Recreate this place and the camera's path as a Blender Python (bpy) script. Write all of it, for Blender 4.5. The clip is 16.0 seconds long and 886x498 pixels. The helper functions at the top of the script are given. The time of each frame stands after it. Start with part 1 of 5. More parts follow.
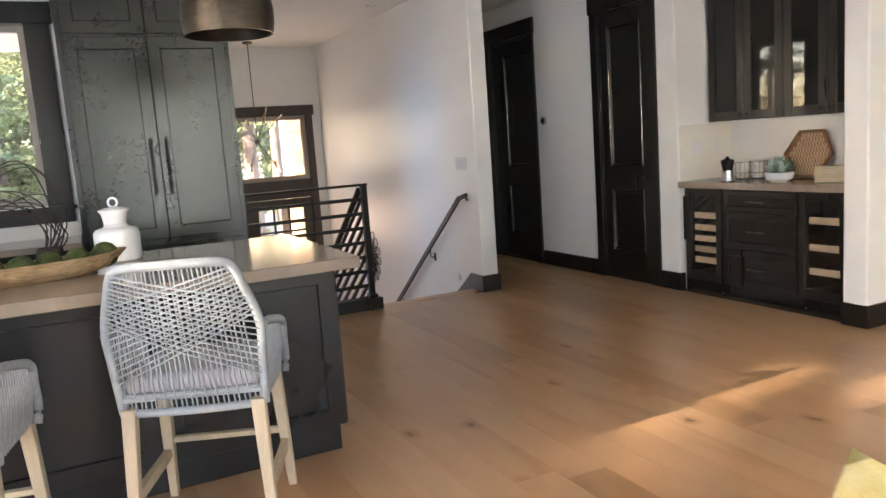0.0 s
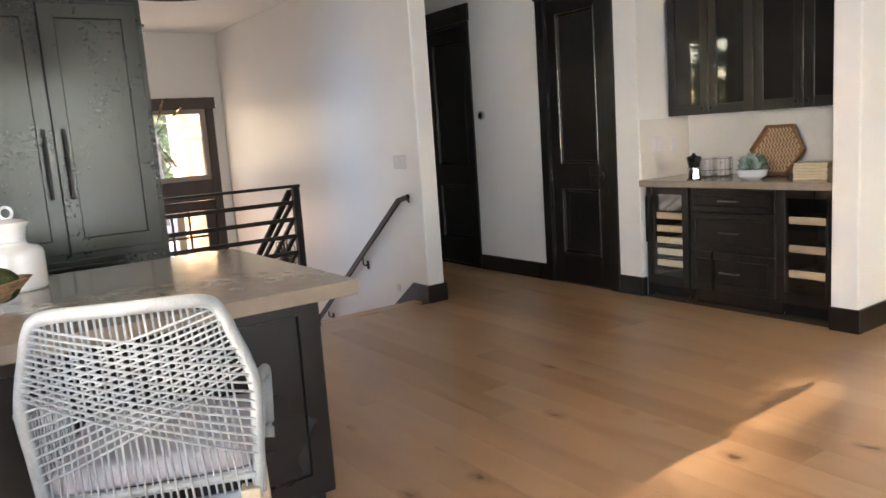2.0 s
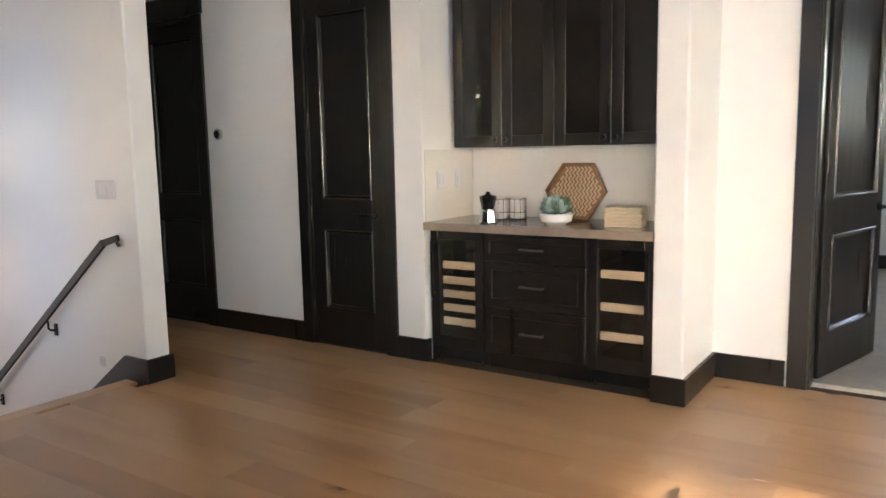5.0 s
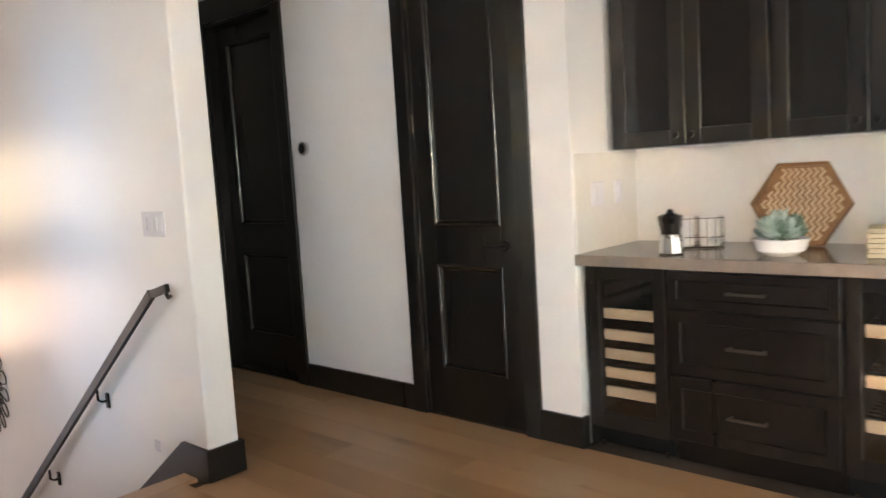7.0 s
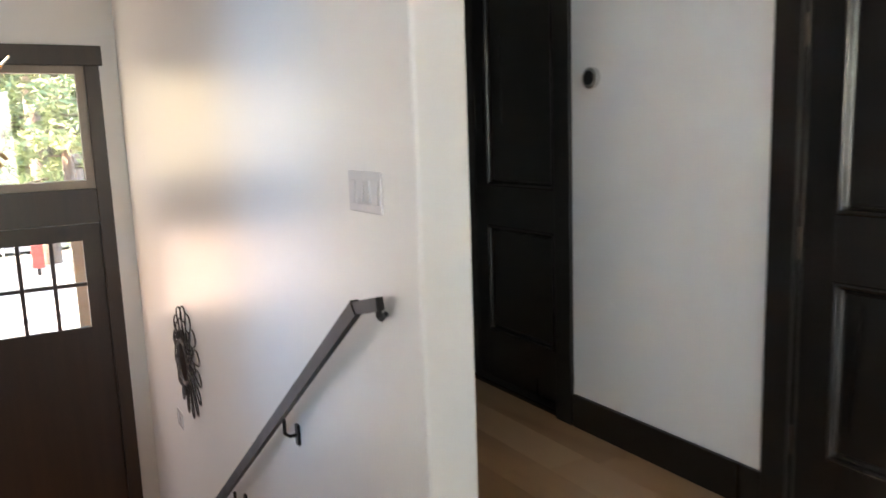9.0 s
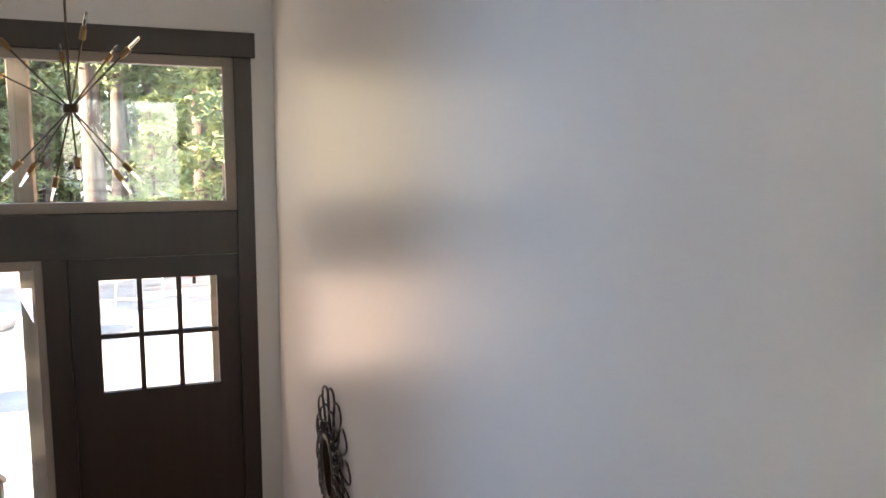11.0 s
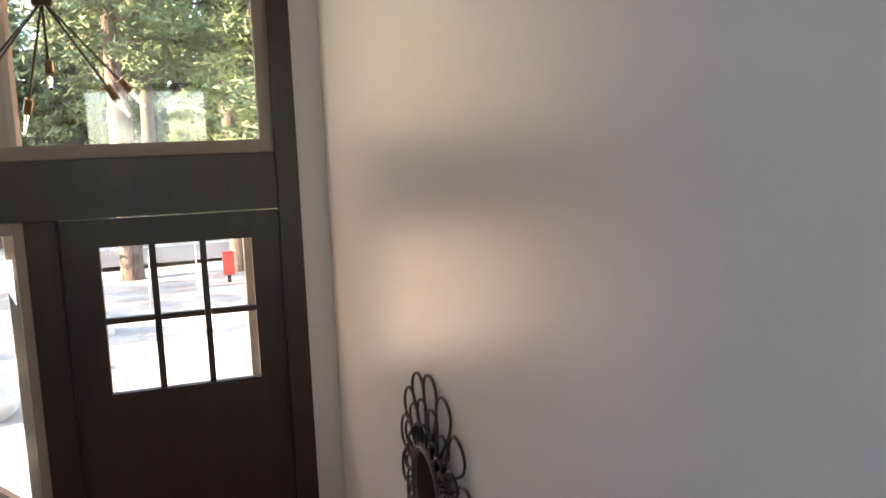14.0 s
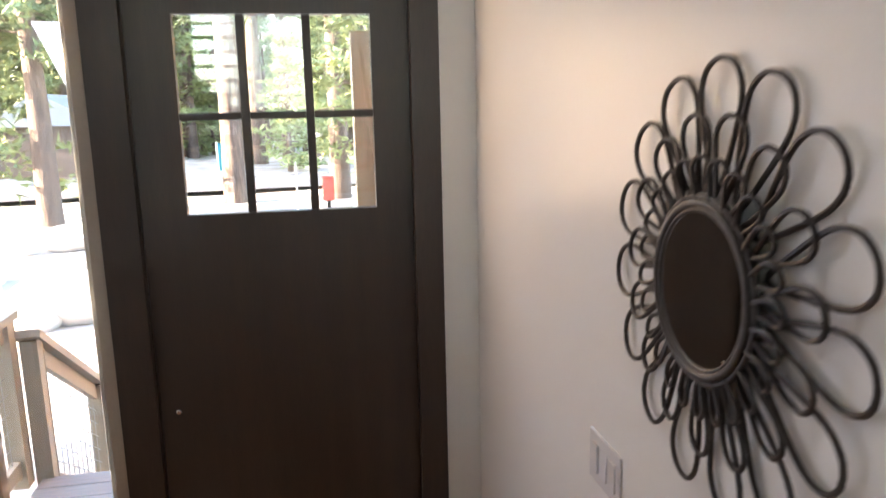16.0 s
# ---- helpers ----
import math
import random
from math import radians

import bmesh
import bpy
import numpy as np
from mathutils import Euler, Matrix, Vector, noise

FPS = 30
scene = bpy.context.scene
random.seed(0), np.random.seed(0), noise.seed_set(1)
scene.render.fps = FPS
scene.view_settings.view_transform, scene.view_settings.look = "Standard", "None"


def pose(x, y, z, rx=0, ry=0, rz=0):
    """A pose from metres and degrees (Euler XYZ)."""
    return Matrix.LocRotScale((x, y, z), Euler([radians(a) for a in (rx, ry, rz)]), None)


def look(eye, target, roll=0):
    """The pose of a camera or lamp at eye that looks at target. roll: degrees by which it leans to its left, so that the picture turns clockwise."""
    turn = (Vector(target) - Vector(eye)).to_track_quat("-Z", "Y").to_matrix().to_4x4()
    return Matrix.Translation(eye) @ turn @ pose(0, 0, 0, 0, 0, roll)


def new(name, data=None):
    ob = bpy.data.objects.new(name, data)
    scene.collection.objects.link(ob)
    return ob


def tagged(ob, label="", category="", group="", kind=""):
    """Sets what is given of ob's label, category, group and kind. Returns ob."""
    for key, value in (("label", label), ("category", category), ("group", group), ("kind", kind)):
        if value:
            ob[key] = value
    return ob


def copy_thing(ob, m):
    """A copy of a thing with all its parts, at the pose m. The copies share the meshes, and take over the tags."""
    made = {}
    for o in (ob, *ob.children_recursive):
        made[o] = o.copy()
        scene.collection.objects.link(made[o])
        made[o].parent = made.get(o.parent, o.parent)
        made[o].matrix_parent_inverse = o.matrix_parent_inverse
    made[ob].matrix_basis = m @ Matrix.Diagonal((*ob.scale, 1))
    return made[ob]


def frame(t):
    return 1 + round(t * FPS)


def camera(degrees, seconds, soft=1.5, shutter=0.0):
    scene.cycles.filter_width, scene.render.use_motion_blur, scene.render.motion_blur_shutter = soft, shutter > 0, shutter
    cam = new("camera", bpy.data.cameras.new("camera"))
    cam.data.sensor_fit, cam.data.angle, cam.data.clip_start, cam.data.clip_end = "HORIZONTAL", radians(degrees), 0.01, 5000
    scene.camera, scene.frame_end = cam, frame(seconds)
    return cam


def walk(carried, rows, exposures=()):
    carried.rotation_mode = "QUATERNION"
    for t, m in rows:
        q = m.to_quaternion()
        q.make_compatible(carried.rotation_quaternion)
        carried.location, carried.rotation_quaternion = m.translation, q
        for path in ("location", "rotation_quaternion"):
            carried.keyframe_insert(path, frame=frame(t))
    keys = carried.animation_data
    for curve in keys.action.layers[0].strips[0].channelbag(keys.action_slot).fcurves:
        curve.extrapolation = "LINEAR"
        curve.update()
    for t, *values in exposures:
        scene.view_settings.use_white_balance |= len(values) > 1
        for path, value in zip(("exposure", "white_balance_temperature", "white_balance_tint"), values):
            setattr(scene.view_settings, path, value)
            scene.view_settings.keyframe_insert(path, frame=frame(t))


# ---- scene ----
cam = camera(61.6, 16.0, shutter=0.5)
PATH = [
    (0, (0.197, 0.453, 1.381), (1.059, 2.235, 1.098), -4.1),
    (0.5, (0.145, 0.674, 1.385), (1.041, 2.44, 1.105), -3.4),
    (1, (0.105, 0.875, 1.405), (1.064, 2.608, 1.128), -3.0),
    (1.5, (0.1, 1.065, 1.371), (1.148, 2.741, 1.066), -2.9),
    (2, (0.104, 1.288, 1.382), (1.23, 2.912, 1.076), -4.0),
    (2.5, (0.078, 1.473, 1.384), (1.29, 3.039, 1.101), -1.8),
    (3, (0.097, 1.686, 1.416), (1.5, 3.094, 1.188), -1.2),
    (3.5, (0.201, 1.791, 1.412), (1.803, 2.962, 1.155), -1.2),
    (3.7, (0.29, 1.865, 1.391), (1.951, 2.948, 1.134), -1.0),
    (5.8, (1.183, 2.723, 1.366), (2.795, 3.875, 1.096), -1.3),
    (6, (1.308, 2.802, 1.385), (2.882, 4.008, 1.122), -1.0),
    (6.5, (1.523, 3.046, 1.357), (3.064, 4.306, 1.166), -1.4),
    (7, (1.755, 3.327, 1.332), (3.234, 4.657, 1.127), -3.5),
    (7.5, (1.971, 3.667, 1.336), (3.363, 5.086, 1.11), -3.2),
    (8, (2.15, 4.01, 1.33), (3.446, 5.511, 1.071), -2.9),
    (8.5, (2.391, 4.337, 1.336), (3.561, 5.929, 1.03), -2.5),
    (9, (2.538, 4.731, 1.332), (3.556, 6.425, 1.022), -2.0),
    (9.5, (2.693, 5.133, 1.353), (3.679, 6.854, 1.089), -2.4),
    (10, (2.807, 5.538, 1.345), (3.576, 7.369, 1.111), -1.4),
    (12.3, (2.816, 6.763, 1.305), (3.487, 8.627, 1.032), 0.6),
    (12.5, (2.825, 6.793, 1.337), (3.504, 8.647, 1.023), 0.1),
    (13, (2.905, 6.943, 1.191), (3.454, 8.848, 0.931), -0.2),
    (13.5, (2.909, 7.141, 1.105), (3.523, 9.023, 0.819), -0.0),
    (14, (2.865, 7.326, 0.965), (3.473, 9.215, 0.715), -2.3),
    (14.5, (2.824, 7.528, 0.818), (3.413, 9.414, 0.509), -0.7),
    (15, (2.819, 7.787, 0.628), (3.393, 9.677, 0.318), 0.1),
    (15.5, (2.834, 7.998, 0.471), (3.197, 9.937, 0.139), -1.4),
    (16, (2.824, 8.218, 0.31), (3.179, 10.149, -0.067), -1.3),
]
EXPOSURES = [(0, 4.3, 6700, 16), (3.7, 4.5, 6700, 16), (6, 4.75, 7000, 16), (7.5, 4.95, 6900, 16), (9, 4.68, 6600, 13), (10, 4.35, 6600, 13), (12.3, 3.6, 6600, 15), (13.5, 3.7, 6700, 14), (15, 4.1, 7000, 13), (16, 4.55, 6500, 11)]
walk(cam, [(t, look(e, g, r)) for t, e, g, r in PATH], EXPOSURES)

# ---- light ----
world = bpy.data.worlds.new("sky")
scene.world = world
world.use_nodes = True
wn = world.node_tree.nodes
sky = wn.new("ShaderNodeTexSky")
sky.sky_type = "NISHITA"
sky.sun_disc = False
sky.sun_elevation = radians(19)
sky.sun_rotation = radians(266)
wn["Background"].inputs[1].default_value = 0.15
world.node_tree.links.new(sky.outputs[0], wn["Background"].inputs[0])

sun = new("sun", bpy.data.lights.new("sun", "SUN"))
sun.data.energy = 2.9
sun.data.angle = radians(0.5)
sun.data.color = (1.0, 0.86, 0.68)
sun.matrix_world = look((0, 0, 0), (0.998 * math.cos(radians(19)), 0.07 * math.cos(radians(19)), -math.sin(radians(19))))


def window_light(name, eye, target, w, h, watts, color=(0.80, 0.90, 1.0)):
    """An area lamp added in a window's opening to stand in for daylight."""
    ob = new(name, bpy.data.lights.new(name, "AREA"))
    ob.data.shape, ob.data.size, ob.data.size_y = "RECTANGLE", w, h
    ob.data.energy, ob.data.color = watts, color
    ob.matrix_world = look(eye, target)
    return ob


window_light("west_window_light", (-3.15, 0.5, 1.4), (0, 0.5, 1.3), 5.4, 2.0, 7.9, (0.60, 0.79, 1.0))
window_light("bedroom_window_light", (10.17, 1.63, 1.95), (5, 1.63, 1.6), 1.4, 0.95, 1.4)
window_light("south_window_light", (1.85, -3.80, 1.5), (1.85, 0, 1.4), 2.5, 2.3, 4.8, (0.80, 0.93, 0.92))
# lamps added to brighten the stairwell: blue sky from an unseen side window and over the drive, sunlit woods and ground
# through the rest of the front
window_light("entry_window_light", (1.31, 7.48, 1.2), (4, 7.48, 1.1), 0.62, 2.1, 0.09, (0.24, 0.56, 1.0)).data.spread = radians(46)
window_light("transom_sky_light", (1.99, 10.80, 1.46), (2.3, 6.0, 1.3), 0.42, 0.76, 0.19, (0.86, 0.85, 1.0))
window_light("transom_woods_light", (2.68, 10.80, 1.46), (2.8, 6.0, 1.2), 0.90, 0.76, 0.34, (1.0, 0.79, 0.50))
window_light("door_pane_light", (2.748, 10.83, 0.29), (2.9, 6.0, 0.3), 0.62, 0.62, 0.29, (1.0, 0.66, 0.42))
window_light("sidelight_light", (1.92, 10.80, -0.40), (2.4, 6.0, -0.2), 0.34, 2.0, 0.34, (0.84, 0.84, 1.0))

# ---- materials ----


def node_mat(name):
    m = bpy.data.materials.new(name)
    m.use_nodes = True
    nt = m.node_tree
    return m, nt, nt.nodes["Principled BSDF"]


def mat(name, c1, c2=None, scale=6.0, rough=0.5, metal=0.0, bump=0.08, fine=60.0, stretch=(1, 1, 1), var=0.12, coat=0.0, depth=0.002):
    """A surface with broad tone drift and fine grain, in object space at real size."""
    m, nt, b = node_mat(name)
    c2 = c2 or tuple(v * 0.8 for v in c1)
    tc = nt.nodes.new("ShaderNodeTexCoord")
    info = nt.nodes.new("ShaderNodeObjectInfo")
    add = nt.nodes.new("ShaderNodeVectorMath")
    add.operation = "MULTIPLY_ADD"
    comb = nt.nodes.new("ShaderNodeCombineXYZ")
    for k in range(3):
        nt.links.new(info.outputs["Random"], comb.inputs[k])
    add.inputs[1].default_value = (31, 17, 23)
    nt.links.new(comb.outputs[0], add.inputs[0])
    nt.links.new(tc.outputs["Object"], add.inputs[2])
    mp = nt.nodes.new("ShaderNodeMapping")
    mp.inputs["Scale"].default_value = stretch
    nt.links.new(add.outputs[0], mp.inputs[0])
    n1 = nt.nodes.new("ShaderNodeTexNoise")
    n1.inputs["Scale"].default_value = scale
    n1.inputs["Detail"].default_value = 3
    n2 = nt.nodes.new("ShaderNodeTexNoise")
    n2.inputs["Scale"].default_value = fine
    n2.inputs["Detail"].default_value = 4
    for n in (n1, n2):
        nt.links.new(mp.outputs[0], n.inputs["Vector"])
    avg = nt.nodes.new("ShaderNodeMath")
    avg.operation = "MULTIPLY_ADD"
    avg.inputs[1].default_value = 0.4
    nt.links.new(n2.outputs[0], avg.inputs[0])
    half = nt.nodes.new("ShaderNodeMath")
    half.operation = "MULTIPLY"
    half.inputs[1].default_value = 0.6
    nt.links.new(n1.outputs[0], half.inputs[0])
    nt.links.new(half.outputs[0], avg.inputs[2])
    ramp = nt.nodes.new("ShaderNodeValToRGB")
    ramp.color_ramp.elements[0].position = 0.35
    ramp.color_ramp.elements[1].position = 0.65
    ramp.color_ramp.elements[0].color = (*c2, 1)
    ramp.color_ramp.elements[1].color = (*c1, 1)
    nt.links.new(avg.outputs[0], ramp.inputs[0])
    nt.links.new(ramp.outputs[0], b.inputs["Base Color"])
    mr = nt.nodes.new("ShaderNodeMapRange")
    mr.inputs["To Min"].default_value = max(0.02, rough - var)
    mr.inputs["To Max"].default_value = min(1, rough + var)
    nt.links.new(n1.outputs[0], mr.inputs[0])
    nt.links.new(mr.outputs[0], b.inputs["Roughness"])
    b.inputs["Metallic"].default_value = metal
    b.inputs["Coat Weight"].default_value = coat
    if bump:
        bp = nt.nodes.new("ShaderNodeBump")
        bp.inputs["Strength"].default_value = bump
        bp.inputs["Distance"].default_value = depth
        nt.links.new(n2.outputs[0], bp.inputs["Height"])
        nt.links.new(bp.outputs[0], b.inputs["Normal"])
    return m


def oak_floor():
    """Oiled oak boards: a tone a board, long grain, dark knots and filled cracks."""
    m, nt, b = node_mat("oak_boards")
    N, L = nt.nodes.new, nt.links.new
    tc, info = N("ShaderNodeTexCoord"), N("ShaderNodeObjectInfo")
    comb, add = N("ShaderNodeCombineXYZ"), N("ShaderNodeVectorMath")
    add.operation = "MULTIPLY_ADD"
    add.inputs[1].default_value = (37, 53, 0)
    for k in range(3):
        L(info.outputs["Random"], comb.inputs[k])
    L(comb.outputs[0], add.inputs[0])
    L(tc.outputs["Object"], add.inputs[2])

    def noise_of(scale, stretch, detail=4, dist=0.0):
        mp, n = N("ShaderNodeMapping"), N("ShaderNodeTexNoise")
        mp.inputs["Scale"].default_value = stretch
        n.inputs["Scale"].default_value, n.inputs["Detail"].default_value, n.inputs["Distortion"].default_value = scale, detail, dist
        L(add.outputs[0], mp.inputs[0])
        L(mp.outputs[0], n.inputs["Vector"])
        return n.outputs[0]

    def ramp_of(src, stops):
        r = N("ShaderNodeValToRGB")
        r.color_ramp.elements[0].position, r.color_ramp.elements[0].color = stops[0][0], (*stops[0][1], 1)
        r.color_ramp.elements[1].position, r.color_ramp.elements[1].color = stops[-1][0], (*stops[-1][1], 1)
        for p, c in stops[1:-1]:
            r.color_ramp.elements.new(p).color = (*c, 1)
        L(src, r.inputs[0])
        return r.outputs[0]

    def mix(kind, f, a, c):
        x = N("ShaderNodeMix")
        x.data_type, x.blend_type = "RGBA", kind
        if isinstance(f, float):
            x.inputs[0].default_value = f
        else:
            L(f, x.inputs[0])
        L(a, x.inputs[6])
        L(c, x.inputs[7])
        return x.outputs[2]

    tone = ramp_of(info.outputs["Random"], [(0, (0.36, 0.205, 0.102)), (0.3, (0.47, 0.285, 0.155)), (0.7, (0.43, 0.255, 0.135)), (1, (0.51, 0.318, 0.18))])
    grain = noise_of(3, (7, 0.5, 1), 2, 0.2)
    fine = noise_of(60, (6, 0.2, 1), 3)
    col = mix("MULTIPLY", 0.10, tone, ramp_of(grain, [(0.25, (0.70, 0.65, 0.60)), (0.5, (0.96, 0.94, 0.92)), (0.7, (1.08, 1.06, 1.03))]))
    col = mix("MULTIPLY", 0.07, col, ramp_of(fine, [(0.35, (0.6, 0.55, 0.5)), (0.65, (1.1, 1.1, 1.1))]))
    streak = noise_of(1.2, (3.0, 0.55, 1), 2.5, 0.6)
    col = mix("MULTIPLY", 0.55, col, ramp_of(streak, [(0.28, (0.58, 0.50, 0.43)), (0.42, (0.92, 0.90, 0.87)), (0.55, (1.04, 1.03, 1.02)), (0.75, (1.10, 1.09, 1.07))]))
    vor = N("ShaderNodeTexVoronoi")
    vor.inputs["Scale"].default_value = 2.9
    mpv = N("ShaderNodeMapping")
    mpv.inputs["Scale"].default_value = (1.0, 0.62, 0)
    L(add.outputs[0], mpv.inputs[0])
    wob = N("ShaderNodeVectorMath")
    wob.operation = "MULTIPLY_ADD"
    nz = N("ShaderNodeTexNoise")
    nz.inputs["Scale"].default_value = 14
    L(add.outputs[0], nz.inputs["Vector"])
    wob.inputs[1].default_value = (0.06, 0.06, 0)
    L(nz.outputs["Color"], wob.inputs[0])
    L(mpv.outputs[0], wob.inputs[2])
    L(wob.outputs[0], vor.inputs["Vector"])
    knot = ramp_of(vor.outputs["Distance"], [(0.0, (0.10, 0.07, 0.05)), (0.034, (0.20, 0.14, 0.10)), (0.062, (0.70, 0.62, 0.55)), (0.16, (1, 1, 1))])
    col = mix("MULTIPLY", 0.9, col, knot)
    L(col, b.inputs["Base Color"])
    mr = N("ShaderNodeMapRange")
    mr.inputs["To Min"].default_value, mr.inputs["To Max"].default_value = 0.27, 0.32
    L(grain, mr.inputs[0])
    L(mr.outputs[0], b.inputs["Roughness"])
    bp = N("ShaderNodeBump")
    bp.inputs["Strength"].default_value, bp.inputs["Distance"].default_value = 0.12, 0.002
    L(fine, bp.inputs["Height"])
    L(bp.outputs[0], b.inputs["Normal"])
    return m


def glass(name, tint=(1, 1, 1), rough=0.0):
    m, nt, b = node_mat(name)
    b.inputs["Base Color"].default_value = (*tint, 1)
    b.inputs["Transmission Weight"].default_value = 1.0
    b.inputs["Roughness"].default_value = rough
    b.inputs["IOR"].default_value = 1.45
    return m


WALL = mat("wall_paint", (0.79, 0.78, 0.758), (0.765, 0.755, 0.733), 1.5, 0.36, var=0.03, bump=0.12, fine=160, depth=0.0015)
CEIL = mat("ceiling_paint", (0.82, 0.80, 0.76), (0.79, 0.77, 0.73), 1.5, 0.8, bump=0.12, fine=120)
DARK = mat("espresso_wood", (0.010, 0.0074, 0.006), (0.0055, 0.0042, 0.0035), 3.0, 0.32, bump=0.15, fine=45, stretch=(6, 6, 0.35))
CABINET = mat("espresso_cabinet", (0.011, 0.0074, 0.0057), (0.0065, 0.0044, 0.0034), 3.0, 0.32, bump=0.08, fine=45, stretch=(6, 6, 0.4))
TALL = mat("dark_olive_cabinet_paint", (0.016, 0.017, 0.013), (0.014, 0.015, 0.0115), 2.0, 0.25, bump=0.0, fine=60, var=0.005)
ISLE = mat("charcoal_island_paint", (0.010, 0.0092, 0.0115), (0.008, 0.0074, 0.009), 2.0, 0.30, bump=0.05, fine=60)
QUARTZ = mat("taupe_quartz", (0.285, 0.235, 0.190), (0.235, 0.192, 0.155), 18, 0.12, bump=0.0, fine=260, var=0.04)
OAK = oak_floor()
SUB = mat("subfloor", (0.10, 0.07, 0.05), rough=0.9)
GLASS = glass("window_glass")
STEEL = mat("black_steel", (0.022, 0.020, 0.019), (0.014, 0.013, 0.012), 8, 0.42, metal=0.6, bump=0.05)
CHROME = mat("chrome", (0.75, 0.75, 0.74), rough=0.12, metal=1.0, bump=0)
BEAD = mat("lacquered_espresso_moulding", (0.018, 0.013, 0.010), (0.011, 0.008, 0.006), 3.0, 0.20, bump=0.03, fine=45, stretch=(6, 6, 0.35), var=0.04)
VINYL = mat("taupe_window_frame", (0.36, 0.31, 0.26), (0.32, 0.275, 0.23), 3, 0.5, bump=0.05)

# ---- builders ----


def add_box(bm, a, b, bevel=0.0):
    r = bmesh.ops.create_cube(bm, size=1.0)
    vs = r["verts"]
    for v in vs:
        v.co = Vector([(a[k] + b[k]) / 2 + v.co[k] * abs(b[k] - a[k]) for k in range(3)])
    if bevel:
        es = list({e for v in vs for e in v.link_edges})
        bmesh.ops.bevel(bm, geom=es, offset=bevel, segments=2, affect="EDGES", profile=0.5)
    return bm


def boxes(*items, bevel=0.0):
    bm = bmesh.new()
    for a, b in items:
        add_box(bm, a, b, bevel)
    return bm


def mesh_of(bm, name, smooth=False):
    bmesh.ops.recalc_face_normals(bm, faces=bm.faces)
    me = bpy.data.meshes.new(name)
    bm.to_mesh(me)
    bm.free()
    if smooth:
        for p in me.polygons:
            p.use_smooth = True
        me.set_sharp_from_angle(angle=radians(40))
    return me


def part(name, bm, material, parent=None, label="", smooth=False):
    ob = new(name, mesh_of(bm, name, smooth))
    if material:
        ob.data.materials.append(material)
    if parent:
        ob.parent = parent
    return tagged(ob, label) if label else ob


def thing(name, label, category, at=(0, 0, 0), rz=0.0, group="", kind=""):
    ob = new(name)
    ob.empty_display_size = 0.1
    ob.matrix_world = pose(*at, 0, 0, rz)
    return tagged(ob, label, category, group, kind)


def structure(name, bm, material, label, category, parent=None):
    return tagged(part(name, bm, material, parent), label, category, kind="structure")


def tube(bm, pts, r, sides=8, closed=False, r_end=None):
    """A round bar along a line of points."""
    pts = [Vector(p) for p in pts]
    n = len(pts)
    rings = []
    up = Vector((0.123, 0.317, 0.94)).normalized()
    for i, p in enumerate(pts):
        if closed:
            d = pts[(i + 1) % n] - pts[i - 1]
        else:
            d = pts[min(i + 1, n - 1)] - pts[max(i - 1, 0)]
        d.normalize()
        s = d.cross(up)
        if s.length < 1e-4:
            s = d.cross(Vector((1, 0, 0)))
        s.normalize()
        u = s.cross(d)
        rr = r if r_end is None else r + (r_end - r) * i / max(1, n - 1)
        rings.append([bm.verts.new(p + (s * math.cos(a) + u * math.sin(a)) * rr) for a in [2 * math.pi * k / sides for k in range(sides)]])
    for i in range(n if closed else n - 1):
        a, b = rings[i], rings[(i + 1) % n]
        for k in range(sides):
            bm.faces.new((a[k], a[(k + 1) % sides], b[(k + 1) % sides], b[k]))
    if not closed:
        bm.faces.new(rings[0][::-1])
        bm.faces.new(rings[-1])
    return bm


def lathe(bm, profile, segs=32, at=(0, 0, 0)):
    """A turned body: profile of (radius, height)."""
    rings = []
    for r, z in profile:
        if r < 1e-5:
            rings.append([bm.verts.new((at[0], at[1], at[2] + z))])
        else:
            rings.append([bm.verts.new((at[0] + r * math.cos(2 * math.pi * k / segs), at[1] + r * math.sin(2 * math.pi * k / segs), at[2] + z)) for k in range(segs)])
    for a, b in zip(rings, rings[1:]):
        for k in range(segs):
            q = [a[k % len(a)], a[(k + 1) % len(a)], b[(k + 1) % len(b)], b[k % len(b)]]
            q = list(dict.fromkeys(q))
            if len(q) > 2:
                bm.faces.new(q)
    return bm


def bar(bm, p, q, w, h=None, bevel=0.0):
    """A square bar from p to q."""
    p, q = Vector(p), Vector(q)
    h = h or w
    d = q - p
    r = bmesh.ops.create_cube(bm, size=1.0)
    m = d.to_track_quat("Z", "Y").to_matrix().to_4x4()
    for v in r["verts"]:
        v.co = (p + q) / 2 + m @ Vector((v.co.x * w, v.co.y * h, v.co.z * d.length))
    if bevel:
        es = list({e for v in r["verts"] for e in v.link_edges})
        bmesh.ops.bevel(bm, geom=es, offset=bevel, segments=2, affect="EDGES")
    return bm


def shaker(x0, x1, z0, z1, t=0.02, rail=0.06, recess=0.009, y=0.0):
    """A framed front with a sunk panel, in one piece; its face lies at y - t, towards -y."""
    bm = bmesh.new()

    def rect(d, yy):
        return [bm.verts.new(p) for p in ((x0 + d, yy, z0 + d), (x1 - d, yy, z0 + d), (x1 - d, yy, z1 - d), (x0 + d, yy, z1 - d))]
    b = 0.0018
    loops = [rect(0, y), rect(0, y - t + b), rect(b, y - t), rect(rail - b, y - t), rect(rail, y - t + b), rect(rail + 0.003, y - t + recess)]
    for p, q in zip(loops, loops[1:]):
        for k in range(4):
            bm.faces.new((p[k], p[(k + 1) % 4], q[(k + 1) % 4], q[k]))
    bm.faces.new(loops[0][::-1])
    bm.faces.new(loops[-1])
    return bm


